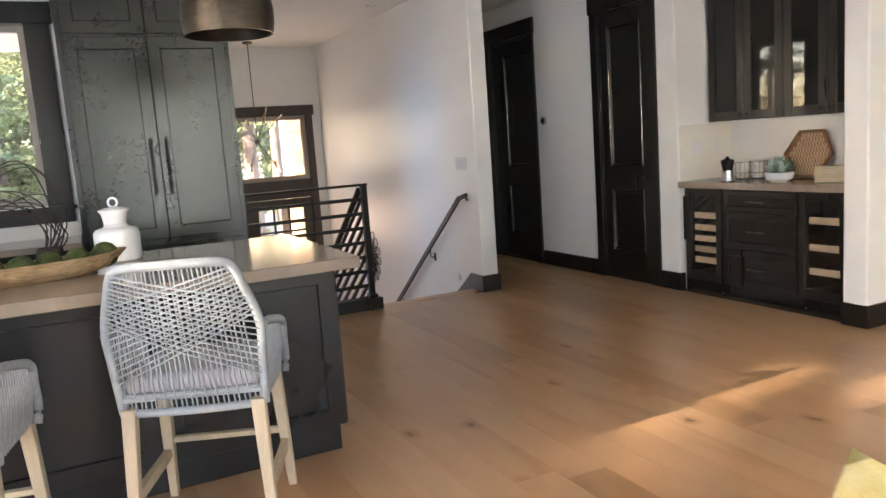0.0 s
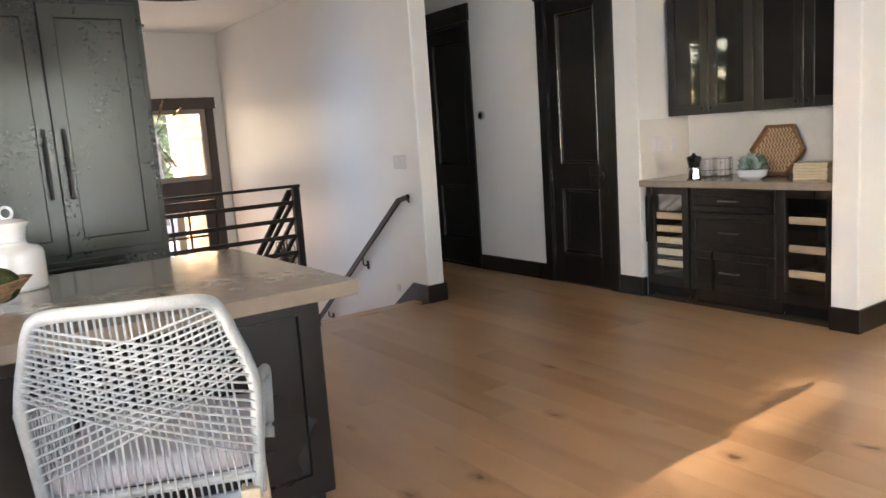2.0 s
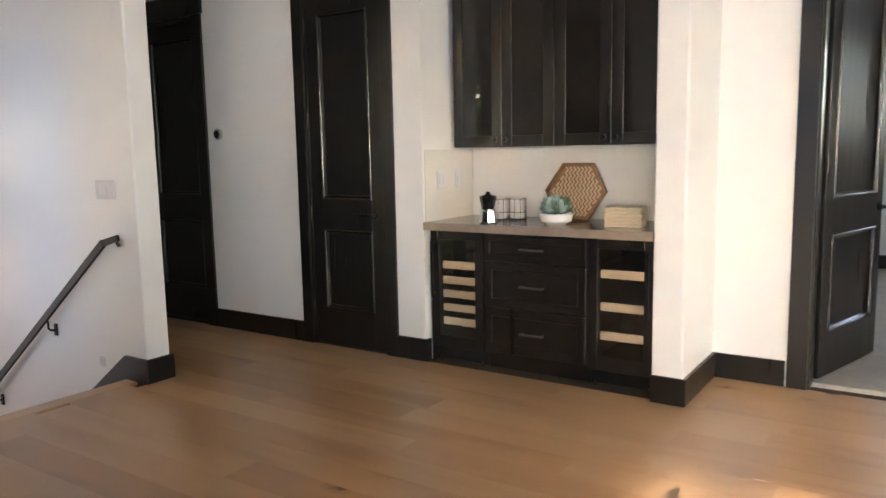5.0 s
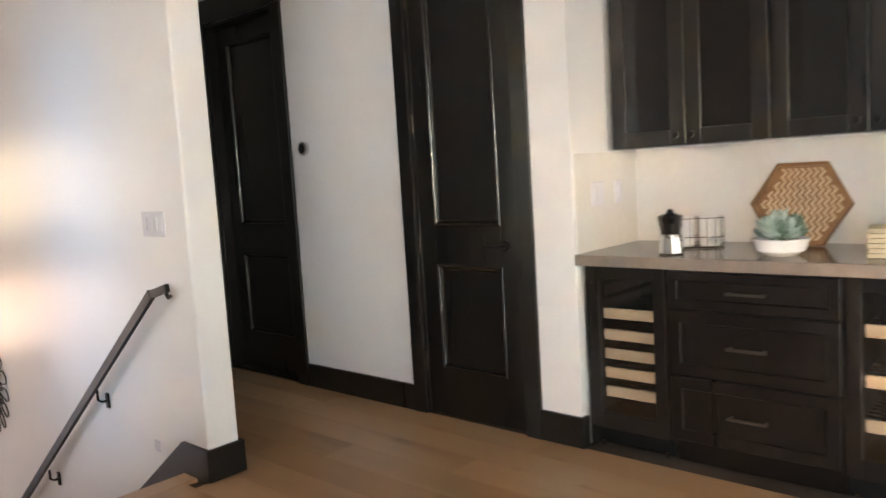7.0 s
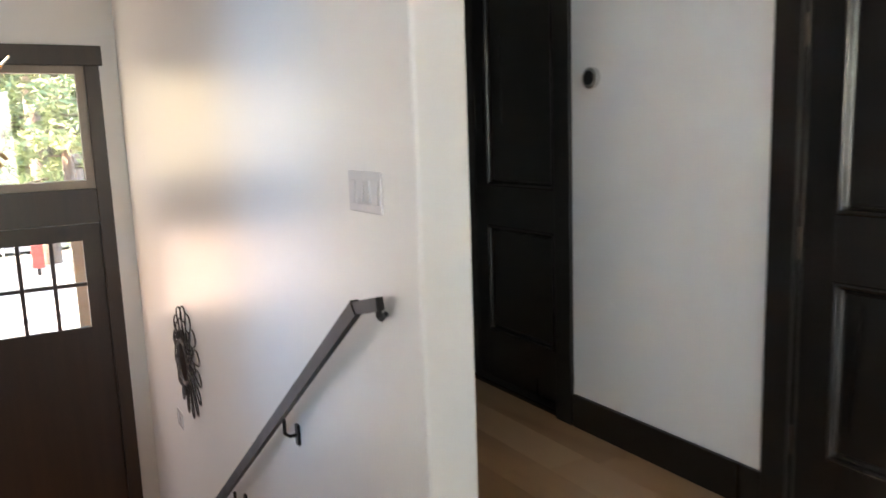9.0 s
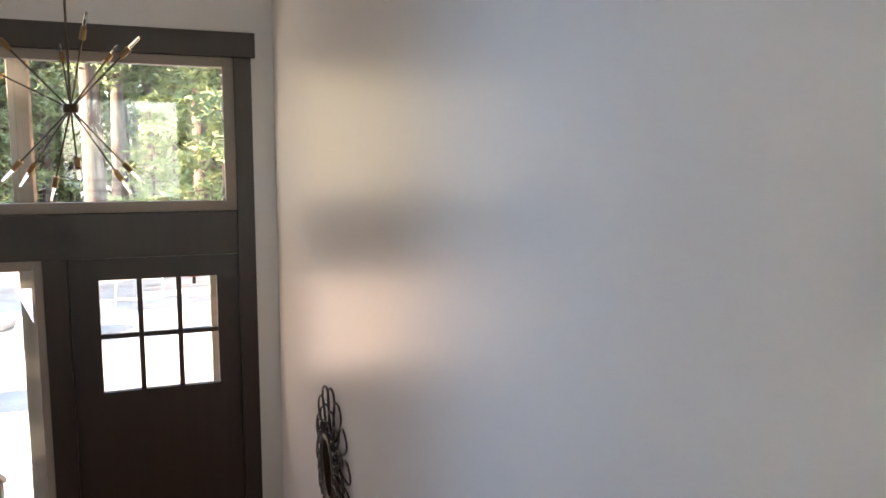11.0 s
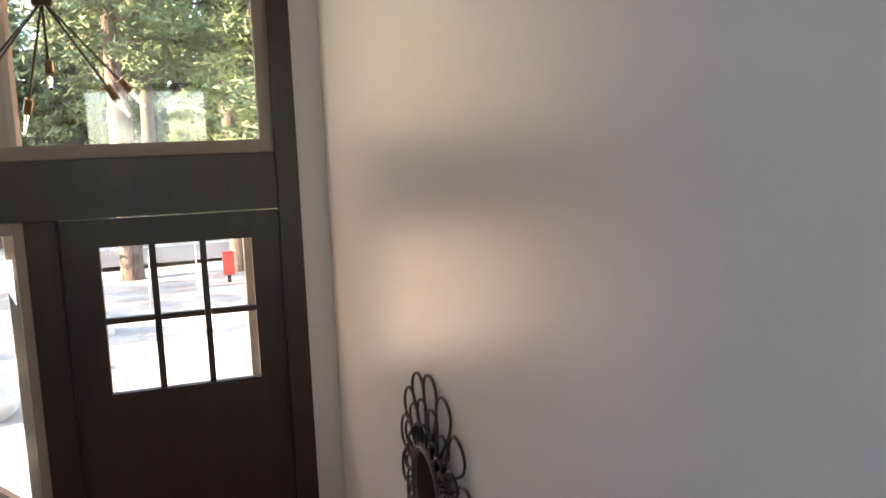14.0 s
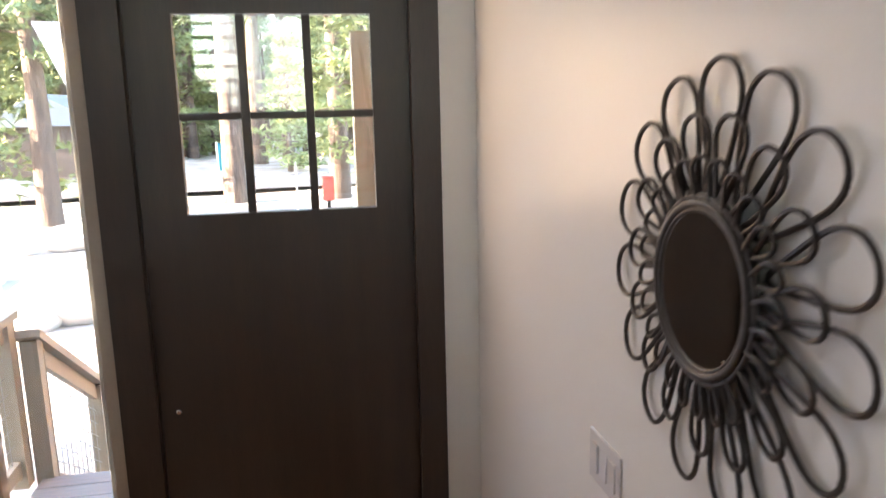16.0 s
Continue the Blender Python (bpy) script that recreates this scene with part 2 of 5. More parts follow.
def hole_wall(name, axis, at, thick, lo, hi, z0, z1, holes, material, label):
    """A wall across `axis` from lo to hi along the other one, with openings (a0, a1, b0, b1) right through it."""
    cuts = sorted({lo, hi, *[h[0] for h in holes], *[h[1] for h in holes]})
    bm = bmesh.new()

    def put(a, b, c, d):
        if b - a < 1e-4 or d - c < 1e-4:
            return
        if axis == "x":
            add_box(bm, (at, a, c), (at + thick, b, d))
        else:
            add_box(bm, (a, at, c), (b, at + thick, d))
    for a, b in zip(cuts, cuts[1:]):
        hs = sorted([h for h in holes if h[0] < (a + b) / 2 < h[1]], key=lambda h: h[2])
        z = z0
        for h in hs:
            put(a, b, z, h[2])
            z = h[3]
        put(a, b, z, z1)
    bmesh.ops.remove_doubles(bm, verts=bm.verts, dist=1e-5)
    return structure(name, bm, material, label, "wall")


ZC = 2.83      # ceiling
ZE = -1.69     # entry floor
YN = 6.52      # edge of the upper floor at the stairs
XS = 3.43      # stair wall
XH = 4.68      # hall wall
YD = 10.82     # entry front wall

# ---- walls, floors, ceilings ----
structure("wall_stair", boxes(((XS, 6.33, ZE), (3.59, YD, ZC)), bevel=0.012), WALL, "off-white painted drywall beside the stairs", "wall")
hole_wall("wall_entry_front", "y", YD, 0.15, 1.15, 3.59, ZE - 0.5, ZC, [(1.58, 3.29, ZE, 2.0)], WALL, "off-white drywall round the front door")
hole_wall("wall_entry_side", "x", 1.15, 0.15, 6.40, YD, ZE - 0.5, ZC, [(7.08, 7.92, 0.1, 2.4)], WALL, "off-white drywall with an added, unseen window over the stairs")
hole_wall("wall_kitchen", "y", 6.25, 0.15, -3.35, 1.30, -0.3, ZC, [(-1.5, 0.02, 1.14, 2.36)], WALL, "off-white kitchen wall with a window")
hole_wall("wall_hall", "x", XH, 0.15, 5.145, 9.20, 0, ZC, [(5.45, 6.14, -1, 2.45), (7.29, 8.09, -1, 2.45)], WALL, "off-white drywall with two dark doors")
structure("wall_nook_side", boxes(((XH + 0.15, 5.145, 0), (5.45, 5.295, ZC))), WALL, "off-white drywall return of the bar nook", "wall")
structure("wall_nook_back", boxes(((5.30, 3.64, 0), (5.45, 5.145, ZC))), WALL, "off-white drywall behind the bar", "wall")
structure("wall_wing", boxes(((4.65, 3.47, 0), (5.28, 3.64, ZC)), bevel=0.012), WALL, "off-white drywall wing beside the bar", "wall")
hole_wall("wall_bedroom_front", "x", 5.28, 0.15, -4.0, 3.64, 0, ZC, [(2.10, 2.96, -1, 2.45)], WALL, "off-white drywall with the bedroom doorway")
structure("wall_bedroom_side", boxes(((5.43, 3.04, 0), (10.25, 3.20, ZC))), WALL, "off-white bedroom wall with a sliding door", "wall")
hole_wall("wall_bedroom_back", "x", 10.10, 0.15, -1.5, 3.04, 0, ZC, [(0.9, 2.36, 1.45, 2.45)], WALL, "off-white bedroom wall with a window")
structure("wall_bedroom_right", boxes(((5.43, -1.65, 0), (10.25, -1.5, ZC))), WALL, "off-white bedroom wall", "wall")
structure("wall_hall_end", boxes(((3.59, 9.20, -0.3), (5.9, 9.35, ZC))), WALL, "off-white wall at the end of the hall", "wall")
structure("wall_room_behind", boxes(((5.75, 5.295, -0.3), (5.90, 9.20, ZC))), WALL, "off-white wall of the rooms behind the hall doors", "wall")
hole_wall("wall_west", "x", -3.35, 0.15, -3.85, 6.25, -0.3, ZC, [(-2.4, 3.35, 0.3, 2.53)], WALL, "off-white wall of the great room with windows")
hole_wall("wall_south", "y", -4.0, 0.15, -3.35, 5.28, -0.3, ZC, [(0.55, 3.15, 0.3, 2.7)], WALL, "off-white wall of the great room")
structure("ceiling", boxes(((-3.4, -4.1, ZC), (10.3, 11.0, ZC + 0.15))), CEIL, "white painted drywall ceiling", "ceiling")
structure("subfloor_1", boxes(((-3.35, -4.0, -0.28), (1.30, 6.40, -0.016)), ((1.30, -4.0, -0.28), (3.43, YN - 0.03, -0.016)), ((3.43, -4.0, -0.28), (5.43, 6.33, -0.016)), ((3.59, 6.33, -0.28), (5.9, 9.35, -0.016))), SUB, "timber subfloor under the boards", "floor")
structure("floor_entry", boxes(((1.15, 8.4, ZE - 0.3), (3.59, YD + 0.15, ZE))), OAK, "oak floor of the lower entry", "floor")
CARPET = mat("grey_beige_carpet", (0.46, 0.42, 0.37), (0.36, 0.33, 0.29), 7, 0.95, bump=0.9, fine=220, depth=0.01)
structure("floor_bedroom", boxes(((5.40, -1.5, -0.28), (10.1, 3.04, 0.012))), CARPET, "grey-beige cut-pile bedroom carpet", "carpet")

# ---- trim ----


def trim(name, a, b, label="dark-stained wooden baseboard"):
    return structure(name, boxes((a, b), bevel=0.003), DARK, label, "baseboard")


BB = 0.15
trim("baseboard", (3.412, 6.312, 0), (3.608, 6.33, BB))
trim("baseboard", (3.59, 6.33, 0), (3.608, 9.2, BB))
trim("baseboard", (XH - 0.018, 6.227, 0), (XH, 7.18, BB))
trim("baseboard", (XH - 0.018, 8.20, 0), (XH, 9.2, BB))
trim("baseboard", (XH - 0.018, 5.127, 0), (XH, 5.365, BB))
trim("baseboard", (XH, 5.127, 0), (4.72, 5.145, BB))
trim("baseboard", (4.632, 3.452, 0), (4.65, 3.64, BB))
trim("baseboard", (4.65, 3.452, 0), (5.28, 3.47, BB))
trim("baseboard", (5.262, 3.07, 0), (5.28, 3.452, BB))
trim("baseboard", (5.262, -3.85, 0), (5.28, 1.99, BB))
trim("baseboard", (10.08, -1.5, 0.012), (10.1, 3.02, 0.16))
trim("baseboard", (9.42, 3.02, 0.012), (10.08, 3.04, 0.16))
trim("baseboard", (5.46, 3.02, 0.012), (8.30, 3.04, 0.16))
# sloping skirt beside the stairs
bm = bmesh.new()
sl = 0.188 / 0.26
prof = [(6.33, 0.0), (6.33, BB), (YN + 0.02, BB), (YN + 8 * 0.26 + 0.05, BB - 8 * 0.188 - 0.02), (YN + 8 * 0.26 + 0.25, ZE + BB), (YD, ZE + BB), (YD, ZE), (YN + 8 * 0.26 - 0.1, ZE)]
fa = [bm.verts.new((XS - 0.018, y, z)) for y, z in prof]
fb = [bm.verts.new((XS + 0.002, y, z)) for y, z in prof]
bm.faces.new(fa)
bm.faces.new(fb[::-1])
for i in range(len(prof)):
    j = (i + 1) % len(prof)
    bm.faces.new((fa[i], fb[i], fb[j], fa[j]))
structure("stair_skirt", bm, DARK, "dark-stained skirt board along the stairs", "baseboard")

# ---- stairs ----
stairs = thing("staircase", "oak stair treads with white risers going down to the entry", "stairs", (2.93, YN, ZE), kind="structure")
RISER = mat("riser_paint", (0.72, 0.69, 0.64), rough=0.5)
for i in range(9):
    zt = -0.188 * i
    y0 = 0.26 * i
    if i:
        part("tread", boxes(((-0.52, y0 - 0.285, zt - ZE - 0.035), (0.482, y0, zt - ZE)), bevel=0.006), OAK, stairs)
    part("riser", boxes(((-0.52, y0 - 0.012, max(0, zt - 0.188 - ZE)), (0.482, y0, zt - ZE - (0.035 if i else 0.03)))), RISER, stairs)
    if i:
        part("carcass", boxes(((-0.52, y0 - 0.26, 0), (0.482, y0 - 0.013, zt - ZE - 0.036))), SUB, stairs)
structure("stair_nosing", boxes(((1.30, YN - 0.10, -0.035), (XS - 0.002, YN + 0.025, 0.001)), bevel=0.008), OAK, "oak nosing board at the head of the stairs", "trim")

# ---- doors ----


def casing(parent, w, h, side=0.10, head=0.16, proud=0.02, wall=0.15):
    for s in (-1, 1):
        a, b = sorted((s * (w / 2 - 0.005), s * (w / 2 + side)))
        part("side_casing", boxes(((a, -proud, 0), (b, 0, h)), bevel=0.002), DARK, parent)
        a, b = sorted((s * (w / 2 - 0.018), s * w / 2))
        part("jamb", boxes(((a, 0.001, 0), (b, wall, h)), bevel=0.001), DARK, parent)
    part("head_casing", boxes(((-w / 2 - side - 0.015, -proud - 0.008, h), (w / 2 + side + 0.015, 0, h + head)), bevel=0.002), DARK, parent)
    part("head_jamb", boxes(((-w / 2 + 0.018, 0.001, h - 0.018), (w / 2 - 0.018, wall, h - 0.0005))), DARK, parent)


def leaf(parent, x0, x1, h, y, panels, z0=0.01, hinge="l", stile=0.105):
    """A two-panel door with moulded sunk panels; front at y."""
    t = 0.04
    bm = bmesh.new()
    zs = [z0] + [v for p in panels for v in p] + [h]
    add_box(bm, (x0, y, z0), (x0 + stile, y + t, h), 0.002)
    add_box(bm, (x1 - stile, y, z0), (x1, y + t, h), 0.002)
    for a, b in zip(zs[::2], zs[1::2]):
        add_box(bm, (x0 + stile, y, a), (x1 - stile, y + t, b))
    ob = part("door_leaf", bm, DARK, parent)
    for a, b in panels:
        c, d = x0 + stile, x1 - stile
        for f, back in ((0, 1), (1, -1)):
            pm = bmesh.new()
            yy = y + 0.003 if f == 0 else y + t - 0.003
            # rounded bead standing proud of the stiles, then a cove down to the sunk field
            ins = [(-0.004, 0.002)] + [(0.006 - 0.010 * math.cos(math.pi * k / 8), -0.011 * math.sin(math.pi * k / 8)) for k in range(1, 8)] + [(0.018, 0.003), (0.024, 0.010), (0.034, 0.012)]
            rings = []
            for o, dy in ins:
                q = yy + back * dy
                rings.append([pm.verts.new((c + o, q, a + o)), pm.verts.new((d - o, q, a + o)), pm.verts.new((d - o, q, b - o)), pm.verts.new((c + o, q, b - o))])
            for r0, r1 in zip(rings, rings[1:]):
                for k in range(4):
                    pm.faces.new((r0[k], r0[(k + 1) % 4], r1[(k + 1) % 4], r1[k]))
            part("moulding", pm, BEAD, ob)
        part("panel", boxes(((c + 0.030, y + 0.0145, a + 0.030), (d - 0.030, y + t - 0.0145, b - 0.030))), DARK, ob)
    return ob


def lever(parent, x, y, z, s=1):
    bm = bmesh.new()
    lathe(bm, [(0, 0), (0.028, 0), (0.028, 0.008), (0.012, 0.010), (0.010, 0.045), (0, 0.045)], 20)
    bmesh.ops.rotate(bm, verts=bm.verts, matrix=Matrix.Rotation(radians(90), 3, "X"))
    bmesh.ops.translate(bm, verts=bm.verts, vec=(x, y, z))
    bar(bm, (x, y - 0.045, z), (x + s * 0.115, y - 0.045, z), 0.014, 0.018, 0.004)
    return part("handle", bm, STEEL, parent, "black steel lever handle")


HINGE = mat("dark_bronze", (0.10, 0.085, 0.07), rough=0.35, metal=1.0)
door_1 = thing("door_1", "closed dark-stained two-panel wooden door in the hall wall", "door", (XH, 5.795, 0), -90, kind="structure")
casing(door_1, 0.69, 2.45, 0.085)
lf = leaf(door_1, -0.325, 0.325, 2.43, 0.012, [(0.27, 0.84), (1.05, 2.31)])
for z in (0.25, 0.9, 1.55, 2.2):
    part("hinge", tube(bmesh.new(), [(-0.333, 0.004, z), (-0.333, 0.004, z + 0.1)], 0.007), HINGE, door_1)
lever(lf, 0.25, 0.012, 0.95, -1)
door_2 = thing("door_2", "dark-stained wooden door set deep in its casing", "door", (XH, 7.69, 0), -90, kind="structure")
casing(door_2, 0.80, 2.45)
leaf(door_2, -0.375, 0.375, 2.43, 0.085, [(0.27, 0.84), (1.05, 2.31)])
part("threshold", boxes(((-0.38, 0.03, 0.0), (0.38, 0.15, 0.008))), HINGE, door_2)
door_3 = thing("door_3", "dark-stained doorway to the bedroom with its door swung open", "door", (5.28, 2.53, 0), -90, kind="structure")
casing(door_3, 0.86, 2.45)
bed_door = thing("bedroom_door", "open dark-stained two-panel door with a black lever", "door", (5.44, 2.94, 0.012), -15.5)
bl = leaf(bed_door, 0.0, 0.86, 2.42, -0.02, [(0.27, 0.84), (1.05, 2.31)])
lever(bl, 0.80, -0.02, 0.96, -1)
for z in (0.25, 1.2, 2.2):
    part("hinge", tube(bmesh.new(), [(-0.004, -0.024, z), (-0.004, -0.024, z + 0.1)], 0.008), HINGE, bed_door)

# sliding barn door in the bedroom
barn = thing("barn_door", "dark wooden sliding door hung from a black rail", "sliding door", (8.86, 3.0, 0.02))
part("slab", shaker(-0.48, 0.48, 0, 2.2, 0.035, 0.11, 0.010, -0.02), DARK, barn)
part("rail", boxes(((-0.6, -0.035, 2.27), (1.1, -0.025, 2.31)), bevel=0.002), STEEL, barn)
for x in (-0.33, 0.33):
    wb = lathe(bmesh.new(), [(0, -0.02), (0.05, -0.02), (0.05, 0.0), (0, 0)], 20)
    bmesh.ops.rotate(wb, verts=wb.verts, matrix=Matrix.Rotation(radians(90), 3, "X"))
    bmesh.ops.translate(wb, verts=wb.verts, vec=(x, -0.04, 2.35))
    hob = part("hanger", boxes(((x - 0.02, -0.066, 2.0), (x + 0.02, -0.057, 2.36)), bevel=0.002), STEEL, barn)
    part("roller", wb, STEEL, hob)
part("pull", bar(bar(bar(bmesh.new(), (-0.38, -0.10, 0.88), (-0.38, -0.10, 1.22), 0.018, 0.018, 0.003), (-0.38, -0.10, 0.92), (-0.38, -0.055, 0.92), 0.014), (-0.38, -0.10, 1.18), (-0.38, -0.055, 1.18), 0.014), STEEL, barn)


# ---- windows ----


def window(name, axis_rz, at, w, h, label, bars=(), frame_mat=None, side=0.11, sill=True, depth=0.15):
    """A window in its hole: casing on the room side (-y), sash, panes. at: middle of the sill line on the wall's face."""
    o = thing(name, label, "window", at, axis_rz, kind="structure")
    for s in (-1, 1):
        a, b = sorted((s * (w / 2 - 0.004), s * (w / 2 + side)))
        part("side_casing", boxes(((a, -0.02, -0.005), (b, 0, h)), bevel=0.002), DARK, o)
    part("head_casing", boxes(((-w / 2 - side - 0.02, -0.028, h), (w / 2 + side + 0.02, 0, h + 0.14)), bevel=0.002), DARK, o)
    if sill:
        part("window_sill", boxes(((-w / 2 - side - 0.02, -0.04, -0.03), (w / 2 + side + 0.02, 0.0, -0.005)), bevel=0.003), DARK, o)
        part("apron", boxes(((-w / 2 - side, -0.018, -0.12), (w / 2 + side, 0.0, -0.03)), bevel=0.002), DARK, o)
    fm = frame_mat or VINYL
    f = 0.045
    y0, y1 = depth * 0.35, depth * 0.75
    bm = boxes(((-w / 2, y0, 0), (-w / 2 + f, y1, h)), ((w / 2 - f, y0, 0), (w / 2, y1, h)), ((-w / 2 + f, y0, 0), (w / 2 - f, y1, f)), ((-w / 2 + f, y0, h - f), (w / 2 - f, y1, h)), bevel=0.002)
    fr = part("window_frame", bm, fm, o)
    part("reveal", boxes(((-w / 2, 0.0, 0), (-w / 2 + 0.004, y0, h)), ((w / 2 - 0.004, 0.0, 0), (w / 2, y0, h)), ((-w / 2, 0, h - 0.004), (w / 2, y0, h)), ((-w / 2, 0, 0), (w / 2, y0, 0.004))), fm, o)
    for x in bars:
        part("mullion", boxes(((x - 0.03, y0 + 0.001, f), (x + 0.03, y1 - 0.001, h - f)), bevel=0.002), fm, fr)
    p = part("pane", boxes(((-w / 2 + f, (y0 + y1) / 2 - 0.003, f), (w / 2 - f, (y0 + y1) / 2 + 0.003, h - f))), GLASS, fr)
    p.visible_shadow = False
    return o


window("window_1", 0, (-0.74, 6.25, 1.14), 1.52, 1.22, "kitchen window in a dark wooden casing", bars=(0.0,), side=0.15)
window("window_3", -90, (10.10, 1.63, 1.45), 1.46, 1.00, "bedroom window in a dark wooden casing", bars=(0.0,))
# added out of view, as the opening for the stairwell's blue light
window("window_2", 90, (1.30, 7.5, 0.1), 0.84, 2.3, "unseen tall stairwell window in a dark casing, added as a light source", side=0.07)
window("window_4", 180, (1.85, -3.85, 0.3), 2.6, 2.4, "tall great-room window in a dark casing", bars=(0.0,))
window("window_5", 90, (-3.20, 0.475, 0.3), 5.75, 2.23, "tall great-room windows in a dark casing", bars=(-0.96, 0.96))

# ---- front door unit ----
ent = thing("front_door_frame", "dark brown stained entry frame with transom and sidelight", "door frame", (2.44, YD, ZE), kind="structure")
EX = lambda x: x - 2.44
EZ = lambda z: z - ZE
# base colour lifted and browned to imitate glare from the panes
EDK = mat("espresso_entry_wood", (0.045, 0.027, 0.019), (0.028, 0.018, 0.013), 2.5, 0.38, bump=0.12, fine=40, stretch=(6, 6, 0.4))
part("side_casing", boxes(((EX(3.20), -0.022, 0), (EX(3.30), 0.02, EZ(1.90))), bevel=0.002), EDK, ent)
part("side_casing", boxes(((EX(1.58), -0.022, 0), (EX(1.68), 0.02, EZ(1.90))), bevel=0.002), EDK, ent)
part("head_casing", boxes(((EX(1.55), -0.035, EZ(1.90)), (EX(3.325), 0.02, EZ(2.04))), bevel=0.002), EDK, ent)
part("post", boxes(((EX(2.15), -0.012, 0), (EX(2.272), 0.10, EZ(0.755))), bevel=0.002), EDK, ent)
part("post", boxes(((EX(3.212), 0.021, 0), (EX(3.285), 0.13, EZ(1.9))), bevel=0.002), EDK, ent)
part("post", boxes(((EX(1.595), 0.021, 0), (EX(1.70), 0.13, EZ(1.9))), bevel=0.002), EDK, ent)
part("transom_rail", boxes(((EX(1.681), -0.016, EZ(0.756)), (EX(3.199), 0.12, EZ(1.01))), bevel=0.002), EDK, ent)
# transom window
tw = part("transom_frame", boxes(((EX(1.70), 0.01, EZ(1.011)), (EX(1.76), 0.09, EZ(1.90))), ((EX(3.14), 0.01, EZ(1.011)), (EX(3.212), 0.09, EZ(1.90))), ((EX(1.76), 0.01, EZ(1.011)), (EX(3.14), 0.09, EZ(1.072))), ((EX(1.76), 0.01, EZ(1.845)), (EX(3.14), 0.09, EZ(1.90))), bevel=0.003), VINYL, ent)
p = part("pane", boxes(((EX(1.758), 0.05, EZ(1.07)), (EX(3.142), 0.056, EZ(1.847)))), GLASS, tw)
p.visible_shadow = False
# sidelight
sf = part("sidelight_frame", boxes(((EX(1.70), 0.0, 0.08), (EX(1.74), 0.06, EZ(0.755))), ((EX(2.105), 0.0, 0.08), (EX(2.149), 0.06, EZ(0.755))), ((EX(1.74), 0.0, EZ(0.70)), (EX(2.105), 0.06, EZ(0.755))), ((EX(1.74), 0.0, 0.08), (EX(2.105), 0.06, 0.20)), bevel=0.003), VINYL, ent)
p = part("pane", boxes(((EX(1.738), 0.03, 0.19), (EX(2.107), 0.036, EZ(0.702)))), GLASS, sf)
p.visible_shadow = False
part("sill", boxes(((EX(1.60), 0.0, 0), (EX(2.149), 0.14, 0.079))), EDK, ent)

front_door = thing("front_door", "closed dark brown wooden front door with six small panes", "front door", (2.742, YD + 0.03, ZE + 0.01))
fx0, fx1 = -0.466, 0.466
wx0, wx1 = 2.424 - 2.742, 3.072 - 2.742
wz0, wz1 = -0.038 - ZE - 0.01, 0.624 - ZE - 0.01
dh = 0.748 - ZE - 0.01
bm = boxes(((fx0, 0, 0), (wx0, 0.045, dh)), ((wx1, 0, 0), (fx1, 0.045, dh)), ((wx0, 0, wz1), (wx1, 0.045, dh)), ((wx0, 0, 0), (wx1, 0.045, wz0)))
fdl = part("door_slab", bm, EDK, front_door)
for k in (1, 2):
    x = wx0 + (wx1 - wx0) * k / 3
    part("mullion", boxes(((x - 0.014, 0.004, wz0 + 0.001), (x + 0.014, 0.041, wz1 - 0.001)), bevel=0.003), EDK, fdl)
zm = (wz0 + wz1) / 2
for k in range(3):
    a = wx0 + (wx1 - wx0) * k / 3 + (0.0145 if k else 0.0)
    b = wx0 + (wx1 - wx0) * (k + 1) / 3 - (0.0145 if k < 2 else 0.0)
    part("mullion", boxes(((a, 0.004, zm - 0.013), (b, 0.041, zm + 0.013)), bevel=0.003), EDK, fdl)
    for z0, z1 in ((wz0, zm - 0.0135), (zm + 0.0135, wz1)):
        p = part("pane", boxes(((a, 0.02, z0), (b, 0.025, z1))), GLASS, fdl)
        p.visible_shadow = False
part("edge_strip", boxes(((fx0 - 0.006, -0.004, 0), (fx0 - 0.001, 0.03, dh)), ((fx1 + 0.001, -0.004, 0), (fx1 + 0.004, 0.03, dh))), HINGE, front_door)
bm = lathe(bmesh.new(), [(0, 0), (0.009, 0), (0.009, 0.004), (0.004, 0.006), (0, 0.006)], 16)
bmesh.ops.rotate(bm, verts=bm.verts, matrix=Matrix.Rotation(radians(90), 3, "X"))
bmesh.ops.translate(bm, verts=bm.verts, vec=(fx0 + 0.06, 0.0, 0.94))
part("screw_cap", bm, CHROME, fdl, "small bright screw cap")

# ---- bar nook ----


def pull(parent, x, z, y, w=0.13, vertical=False, material=None):
    bm = bmesh.new()
    if vertical:
        bar(bm, (x, y - 0.032, z - w / 2), (x, y - 0.032, z + w / 2), 0.012, 0.012, 0.002)
        for q in (z - w / 2 + 0.015, z + w / 2 - 0.015):
            bar(bm, (x, y - 0.026, q), (x, y, q), 0.010)
    else:
        bar(bm, (x - w / 2, y - 0.032, z), (x + w / 2, y - 0.032, z), 0.012, 0.012, 0.002)
        for q in (x - w / 2 + 0.012, x + w / 2 - 0.012):
            bar(bm, (q, y - 0.026, z), (q, y, z), 0.010)
    return part("handle", bm, material or PULL, parent)


PULL = mat("dark_bronze_pull", (0.22, 0.20, 0.185), rough=0.30, metal=0.9, bump=0)
BEECH = mat("beech_shelf", (0.62, 0.43, 0.26), (0.50, 0.33, 0.19), 5, 0.45, stretch=(0.4, 5, 5), bump=0.05)
DARKGLASS = mat("smoked_fridge_glass", (0.012, 0.012, 0.012), (0.010, 0.010, 0.010), 1, 0.05, bump=0, var=0.02)
NX = 4.74  # cabinet fronts


